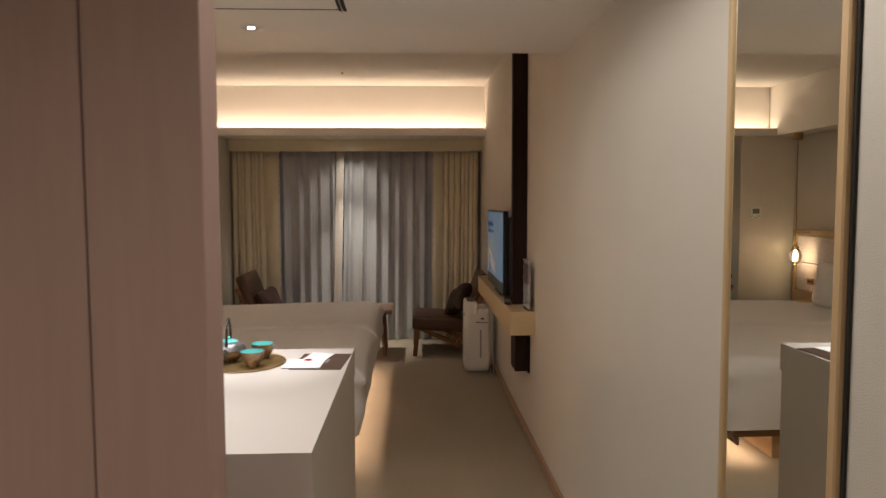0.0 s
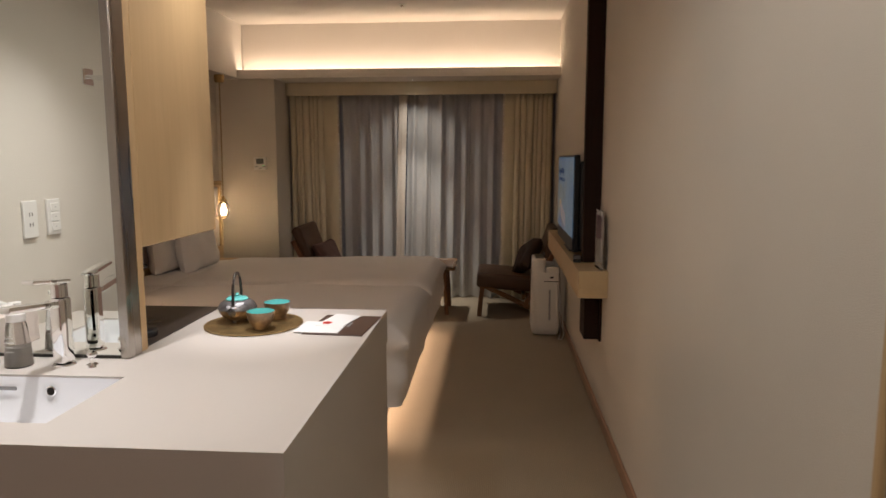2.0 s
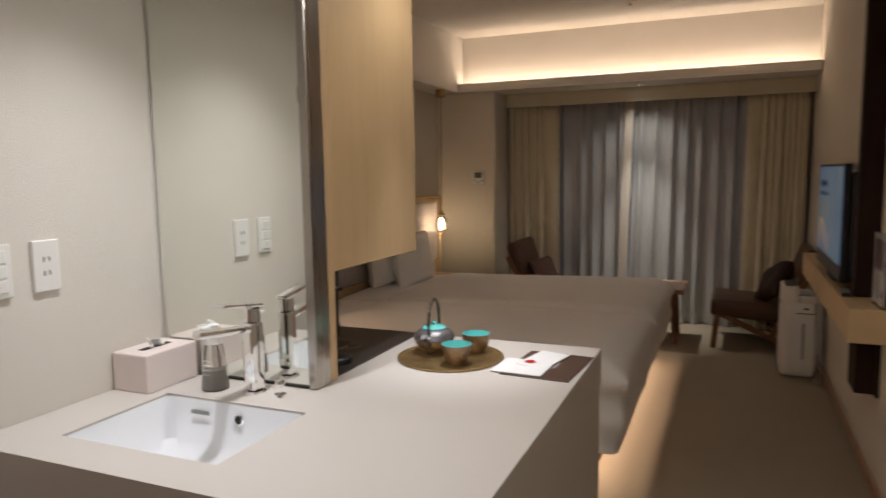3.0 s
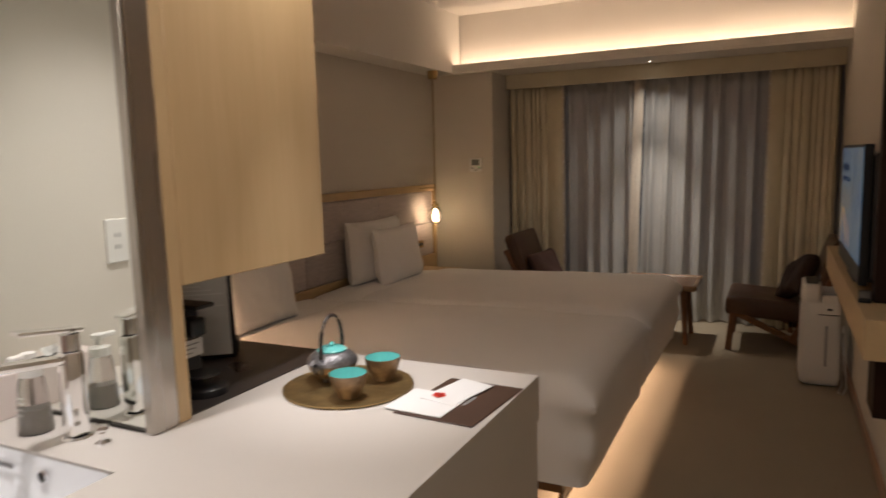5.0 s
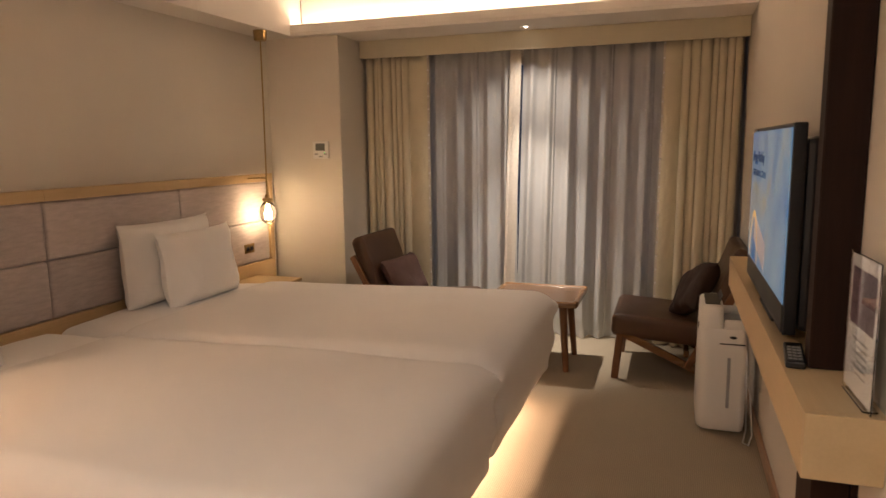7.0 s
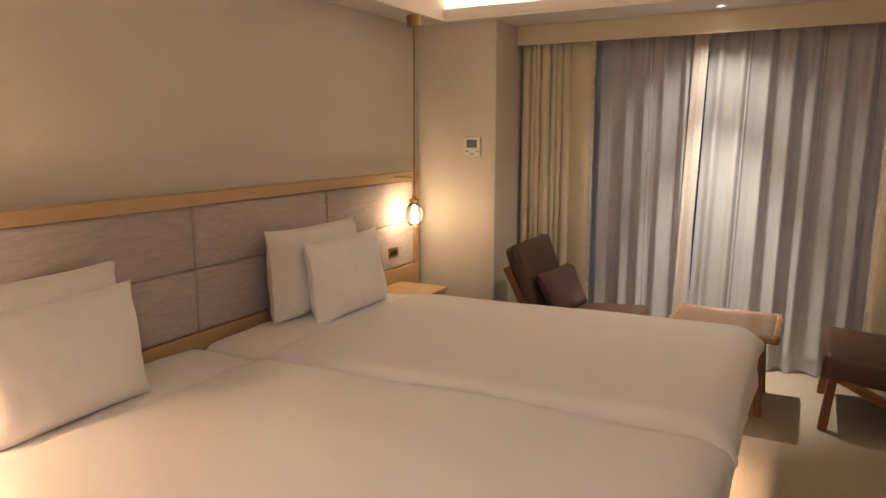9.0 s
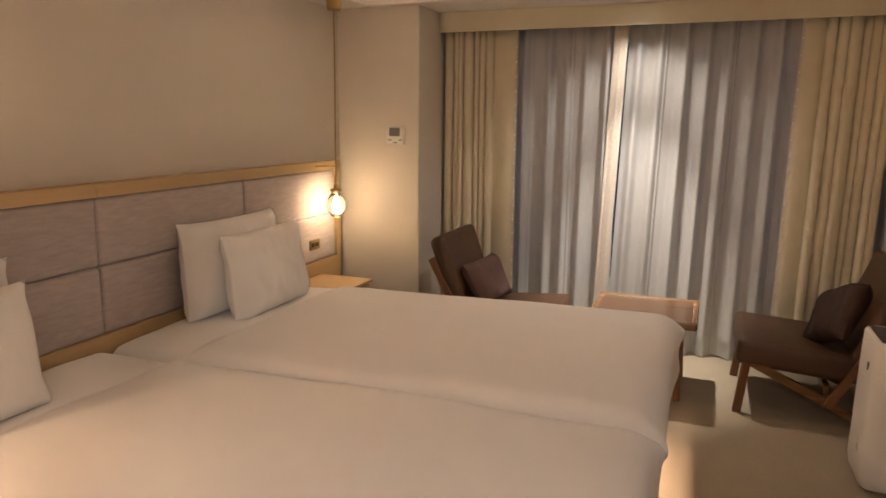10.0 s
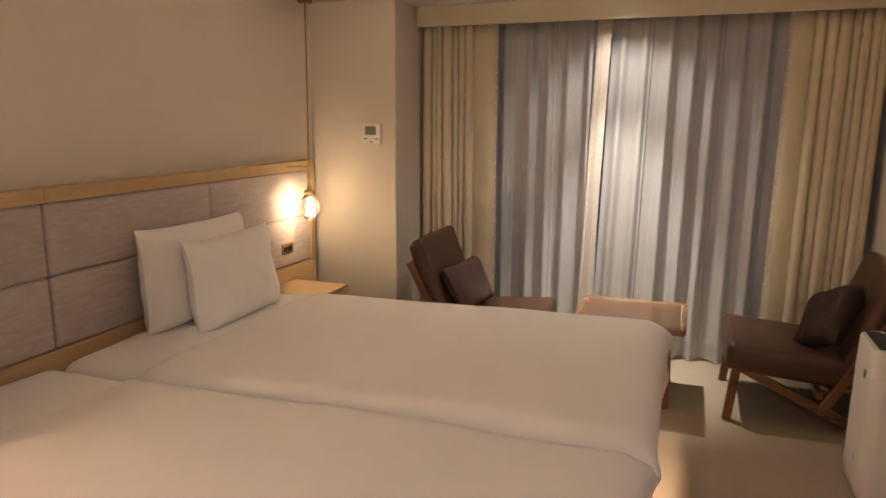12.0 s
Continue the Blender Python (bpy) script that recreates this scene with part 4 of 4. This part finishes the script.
tab = thing("side_table", (-0.19, 6.77, 0), "low walnut side table with tapered legs", "table")
part("tabletop", box(-0.44, 0.065, 6.545, 7.03, 0.418, 0.446, 0.003, 2), M_TABLETOP, tab)
for x0, x1, y0, y1 in ((-0.46, 0.085, 6.53, 6.56), (-0.46, 0.085, 7.012, 7.042), (-0.462, -0.430, 6.561, 7.011), (0.055, 0.087, 6.561, 7.011)):
    part("edge", box(x0, x1, y0, y1, 0.414, 0.453, 0.012, 3), M_TABLERIM, tab, "raised lighter edge")
for sx, fx in ((-0.35, -0.37), (-0.015, 0.010)):
    for sy, fy in ((6.655, 6.645), (6.93, 7.01)):
        part("leg", rod([(sx, sy, 0.415), (fx, fy, 0)], 0.025, 14, 0.018), M_WALNUT_Z, tab, "", True)

# ---- air purifier ----
pur = thing("air_purifier", (0.81, 6.08, 0), "white upright air purifier standing on the carpet", "air purifier")
part("shell", rounded_column(0.722, 0.938, 5.950, 6.28, ((0.012, 0.014), (0.02, 0.006), (0.06, 0.0), (0.495, 0.004), (0.502, 0.008)), (0.03, 0.075, 0.055, 0.028)), M_WHITE, pur, "", True)
part("front_head", rounded_column(0.7265, 0.832, 5.955, 6.275, ((0.502, 0.0), (0.598, 0.003), (0.606, 0.007), (0.609, 0.014)), (0.03, 0.07, 0.05, 0.03)), M_WHITE, pur, "", True)
for x0, x1, y0, y1 in ((0.833, 0.932, 5.956, 5.966), (0.833, 0.932, 6.262, 6.272), (0.922, 0.932, 5.9665, 6.2615)):
    part("rim_wall", box(x0, x1, y0, y1, 0.5015, 0.548, 0.004, 2), M_WHITE, pur, "", True)
part("air_outlet", box(0.834, 0.921, 5.98, 6.25, 0.5015, 0.510, 0.002), M_GREY, pur, "recessed grey air outlet")
part("control_panel", box(-0.033, 0.033, -0.120, 0.120, 0, 0.004, 0.0015, turn=pose(0.782, 6.115, 0.6085, 0, 2, 0)), M_BLACK, pur, "glossy black control panel")
part("outlet_flap", box(-0.002, 0.002, -0.09, 0.09, 0, 0.030, 0.001, turn=pose(0.815, 6.135, 0.611, 0, 22, 0)), M_BLACK, pur, "raised black outlet flap")
part("sensor", box(0.7225, 0.7275, 6.045, 6.06, 0.48, 0.51, 0), M_BLACK, pur)
part("water_window", box(0.852, 0.866, 5.9465, 5.951, 0.13, 0.37, 0.001), M_GREY, pur, "grey water level window")
part("tank_seam", box(0.815, 0.925, 5.9505, 5.9545, 0.432, 0.437, 0), M_GAP, pur)
part("tank_latch", lathe([(0.0, 0), (0.016, 0), (0.014, 0.003), (0.0, 0.003)], (0.873, 5.9535, 0.466), 16, pose(0, 0, 0, 90, 0, 0) @ Matrix.Diagonal((1, 0.45, 1, 1))), M_BLACK, pur, "black tank latch")
part("foot", box(0.755, 0.925, 5.99, 6.25, 0, 0.014, 0.002), M_GREY, pur)
part("power_cord", rod([(0.93, 6.2, 0.10), (0.955, 6.1, 0.30), (0.962, 6.0, 0.16), (0.97, 5.93, 0.02), (0.945, 5.83, 0.008), (0.925, 5.86, 0.007), (0.95, 6.0, 0.007), (0.975, 6.3, 0.10), (0.99, 6.5, 0.25)], 0.004, 8), M_WHITE, pur, "white loose power cord", True)

# ---- television wall ----
shelf = thing("wall_shelf", (0.93, 5.08, 0.683), "thick pale maple shelf along the wall under the television", "shelf")
part("top_board", box(0.853, 0.999, 4.12, 6.10, 0.799, 0.82, 0.0), M_MAPLE, shelf)
part("front_board", box(0.853, 0.873, 4.12, 6.10, 0.683, 0.7988, 0.0), M_MAPLE, shelf)
part("bottom_board", box(0.8732, 0.999, 4.12, 6.10, 0.683, 0.703, 0.0), M_MAPLE, shelf)
for y0 in (4.10, 6.10):
    part("end_board", box(0.853, 0.999, y0, y0 + 0.0198, 0.683, 0.82, 0.0015), M_MAPLE, shelf)
post = solo("wall_post", box(0.908, 0.999, 4.40, 4.46, 0.821, MAIN_Z, 0.003), M_DARKWOOD, "dark wenge post from shelf to ceiling", "post")
part("lower_block", box(0.908, 0.985, 4.28, 4.46, 0.425, 0.682, 0.003), M_DARKWOOD, post, "dark block below the shelf")
part("lower_plate", box(0.986, 0.999, 4.27, 4.47, 0.415, 0.682, 0.002), M_DARKWOOD, post)
tv = thing("television", (0.9, 5.0, 0.82), "flat black television on the shelf showing a birthday greeting", "television")
part("bezel", box(0.872, 0.905, 4.575, 5.51, 0.852, 1.400, 0.004, 2), M_BLACK, tv)
part("back_cover", box(0.9055, 0.970, 4.578, 5.49, 0.860, 1.365, 0.018, 2), M_BLACK, tv)
part("lower_bezel", box(0.8695, 0.8718, 4.585, 5.50, 0.856, 0.868, 0.001), M_BLACK, tv)
part("stand_foot", box(0.880, 0.96, 4.85, 5.15, 0.821, 0.830, 0.003), M_BLACK, tv)
part("stand_neck", box(0.92, 0.95, 4.95, 5.05, 0.829, 0.87, 0.003), M_BLACK, tv)
part("dark_screen_band", box(0.8700, 0.8716, 4.587, 5.498, 0.8685, 0.930, 0), M_BLACK, tv, "unlit lower screen band")
part("backing_board", box(0.978, 0.999, 4.465, 5.45, 0.8205, 1.30, 0.003), M_OAK_Z, tv)


def screen_picture():
    """A blue greeting picture with pale and tan patches, as a lit display shows it."""
    m = bpy.data.materials.new("display_picture")
    m.use_nodes = True
    n, l = m.node_tree.nodes, m.node_tree.links
    b = n["Principled BSDF"]
    tc, a, r = n.new("ShaderNodeTexCoord"), n.new("ShaderNodeTexNoise"), n.new("ShaderNodeValToRGB")
    a.inputs["Scale"].default_value, a.inputs["Detail"].default_value, a.inputs["Distortion"].default_value = 2.6, 2, 1.2
    l.new(tc.outputs["Object"], a.inputs["Vector"])
    l.new(a.outputs[0], r.inputs[0])
    e = r.color_ramp.elements
    e[0].position, e[0].color = 0.34, (0.05, 0.33, 0.80, 1)
    e[1].position, e[1].color = 0.60, (0.42, 0.70, 0.92, 1)
    x = e.new(0.70)
    x.color = (0.62, 0.48, 0.28, 1)
    l.new(r.outputs[0], b.inputs["Emission Color"])
    b.inputs["Base Color"].default_value = (0.01, 0.01, 0.012, 1)
    b.inputs["Roughness"].default_value = 0.15
    b.inputs["Emission Strength"].default_value = 0.16
    b.inputs["Coat Weight"].default_value, b.inputs["Coat IOR"].default_value, b.inputs["Coat Roughness"].default_value = 0.6, 1.5, 0.05
    b.inputs["Coat Tint"].default_value = (0.45, 0.45, 0.45, 1)
    return m


scr = part("screen", box(0.8700, 0.8718, 4.587, 5.498, 0.9305, 1.388, 0), screen_picture(), tv, "lit blue greeting picture")
M_NAVY = material("navy_letters", (0.02, 0.03, 0.10), 0.5, vary=0, bump=0)


def letters(text, at, size, mat, parent):
    """Lettering that faces west, reading towards the south."""
    cu = bpy.data.curves.new("letters", "FONT")
    cu.body, cu.size, cu.extrude = text, size, 0.0003
    cu.materials.append(mat)
    ob = new("letters", cu)
    ob.parent = parent
    ob.matrix_parent_inverse = Matrix.Translation(-parent.location)
    ob.matrix_basis = pose(*at, 90, 0, -90)
    return ob


letters("Happy Birthday", (0.8693, 5.46, 1.285), 0.052, M_NAVY, tv)
letters("お誕生日おめでとうございます", (0.8693, 5.44, 1.235), 0.026, M_NAVY, tv)
gb = bmesh.new()
for k in range(24):
    a0, a1 = math.pi * k / 24, math.pi * (k + 1) / 24
    v = [gb.verts.new((0.8695, 5.33 + rr * math.cos(a), 0.932 + rr * math.sin(a) * 1.5)) for rr, a in ((0.104, a0), (0.12, a0), (0.12, a1), (0.104, a1))]
    gb.faces.new(v)
bmesh.ops.remove_doubles(gb, verts=gb.verts, dist=0.0002)
M_RIBBON = material("display_ribbon", (0.50, 0.30, 0.10), 0.4, vary=0.1, bump=0, glow=0.25)
bx_ = bmesh.new()
bx_.faces.new([bx_.verts.new((0.8697, y_, z_)) for y_, z_ in ((5.33, 1.105), (5.00, 1.03), (5.00, 0.94), (5.33, 1.01))])
part("box_picture", bx_, material("display_box", (0.42, 0.38, 0.40), 0.4, vary=0.15, bump=0, glow=0.1), tv, "pale lilac box in the picture")
part("ribbon_picture", gb, M_RIBBON, tv, "tan ribbon in the picture")
rem = thing("remote_control", (0.888, 4.47, 0.821), "black remote control lying on the shelf", "remote control")
part("case", box(-0.022, 0.022, -0.09, 0.09, 0, 0.018, 0.005, 2, turn=pose(0.888, 4.475, 0.821, 0, 0, -6)), M_BLACK, rem)
for k in range(5):
    for j in range(3):
        part("button", box(-0.015 + 0.011 * j, -0.007 + 0.011 * j, -0.07 + 0.026 * k, -0.058 + 0.026 * k, 0.018, 0.0195, 0, turn=pose(0.888, 4.475, 0.821, 0, 0, -6)), M_GREY, rem)
card = thing("card_holder", (0.95, 4.19, 0.821), "clear acrylic stand with a printed card on the shelf", "card holder")
tm = pose(0.966, 4.205, 0.822, 0, 0, 2)
ac_ = part("acrylic", box(-0.003, 0.0, -0.100, 0.100, 0, 0.30, 0.001, turn=tm), M_GLASS, card, "clear acrylic sheet")
ac_.visible_shadow = False
part("card", box(0.0005, 0.0015, -0.095, 0.095, 0.008, 0.295, 0, turn=tm), M_PAPER, card, "white printed card")
part("photo", box(-0.0002, 0.0004, -0.08, 0.08, 0.15, 0.27, 0, turn=tm), material("card_photo", (0.28, 0.20, 0.24), 0.5, vary=0.3, size=30, bump=0), card, "dim printed photo")
for k in range(6):
    part("text_line", box(-0.0002, 0.0004, -0.05, 0.02 + 0.03 * (k % 2), 0.05 + 0.014 * k, 0.055 + 0.014 * k, 0, turn=tm), M_INK, card)
part("base", box(-0.010, 0.018, -0.078, 0.078, -0.0005, 0.003, 0.001, turn=tm), M_GLASS, card)
sm = thing("paper_slip", (0.95, 6.01, 0.821), "small white paper slip on the shelf", "paper")
part("slip", box(0.925, 0.990, 5.95, 6.08, 0.8205, 0.8235, 0.001), M_PAPER, sm)
part("print", box(0.94, 0.97, 5.98, 6.04, 0.8236, 0.8239, 0), M_INK, sm)

# ---- ceiling fixtures ----
def downlight(name, x, y, z, r, label):
    d = thing(name, (x, y, z), label, "ceiling light")
    part("ring", lathe([(r * 0.72, 0.0), (r * 0.74, -0.004), (r, -0.004), (r * 1.02, 0.0), (r * 0.72, 0.0)], (x, y, z)), M_WHITE, d, "white trim ring", True)
    part("reflector", lathe([(r * 0.30, -0.0005), (r * 0.70, -0.0025), (r * 0.72, 0.0)], (x, y, z)), M_REFLECTOR, d, "satin reflector", True)
    part("lens", lathe([(0.0, -0.0015), (r * 0.28, -0.0015), (r * 0.29, 0.0)], (x, y, z)), M_LEDGLOW, d, "glowing lens")


downlight("downlight", -0.34, 2.97, ENTRY_Z - 0.001, 0.05, "round recessed ceiling downlight over the counter, lit")
downlight("downlight", -0.66, 2.17, ENTRY_Z - 0.001, 0.05, "round recessed ceiling downlight over the washbasin, lit")
downlight("downlight", 0.55, 1.30, ENTRY_Z - 0.001, 0.05, "round recessed ceiling downlight before the tall mirror, lit")
# assumed fixture, added where the entry fill lamp hangs
downlight("downlight", 0.03, 2.02, ENTRY_Z - 0.001, 0.05, "round recessed ceiling downlight added beside the counter as fill, lit")
downlight("downlight", 0.12, -0.10, ENTRY_Z - 0.001, 0.05, "round recessed ceiling downlight in the entrance, lit")
downlight("downlight", -0.345, 7.14, SOFFIT_Z - 0.003, 0.035, "small recessed downlight over the curtains, lit")
gr = thing("air_grille", (-0.3, 2.5, ENTRY_Z), "white ceiling air conditioning panel with a dark slot", "air vent")
part("panel", box(-0.75, 0.034, 2.20, 2.675, ENTRY_Z - 0.008, ENTRY_Z - 0.0005, 0.002), M_CEIL, gr)
part("joint", box(-0.75, 0.034, 2.676, 2.683, ENTRY_Z - 0.0085, ENTRY_Z - 0.0005, 0), M_GAP, gr)
part("slot", box(0.0345, 0.062, 2.20, 2.714, ENTRY_Z - 0.004, ENTRY_Z - 0.0005, 0), M_GAP, gr, "dark air slot")
part("slat", box(0.046, 0.050, 2.20, 2.714, ENTRY_Z - 0.009, ENTRY_Z - 0.004, 0), M_STEEL, gr)
sp = thing("sprinkler", (-0.328, 6.33, MAIN_Z), "small ceiling sprinkler head", "sprinkler")
part("plate", lathe([(0.0, 0), (0.028, 0), (0.027, -0.006), (0.0, -0.008)], (-0.328, 6.33, MAIN_Z), 20), M_WHITE, sp)
part("head", lathe([(0.0, -0.006), (0.012, -0.006), (0.010, -0.022), (0.0, -0.024)], (-0.328, 6.33, MAIN_Z), 16), M_STEEL, sp)
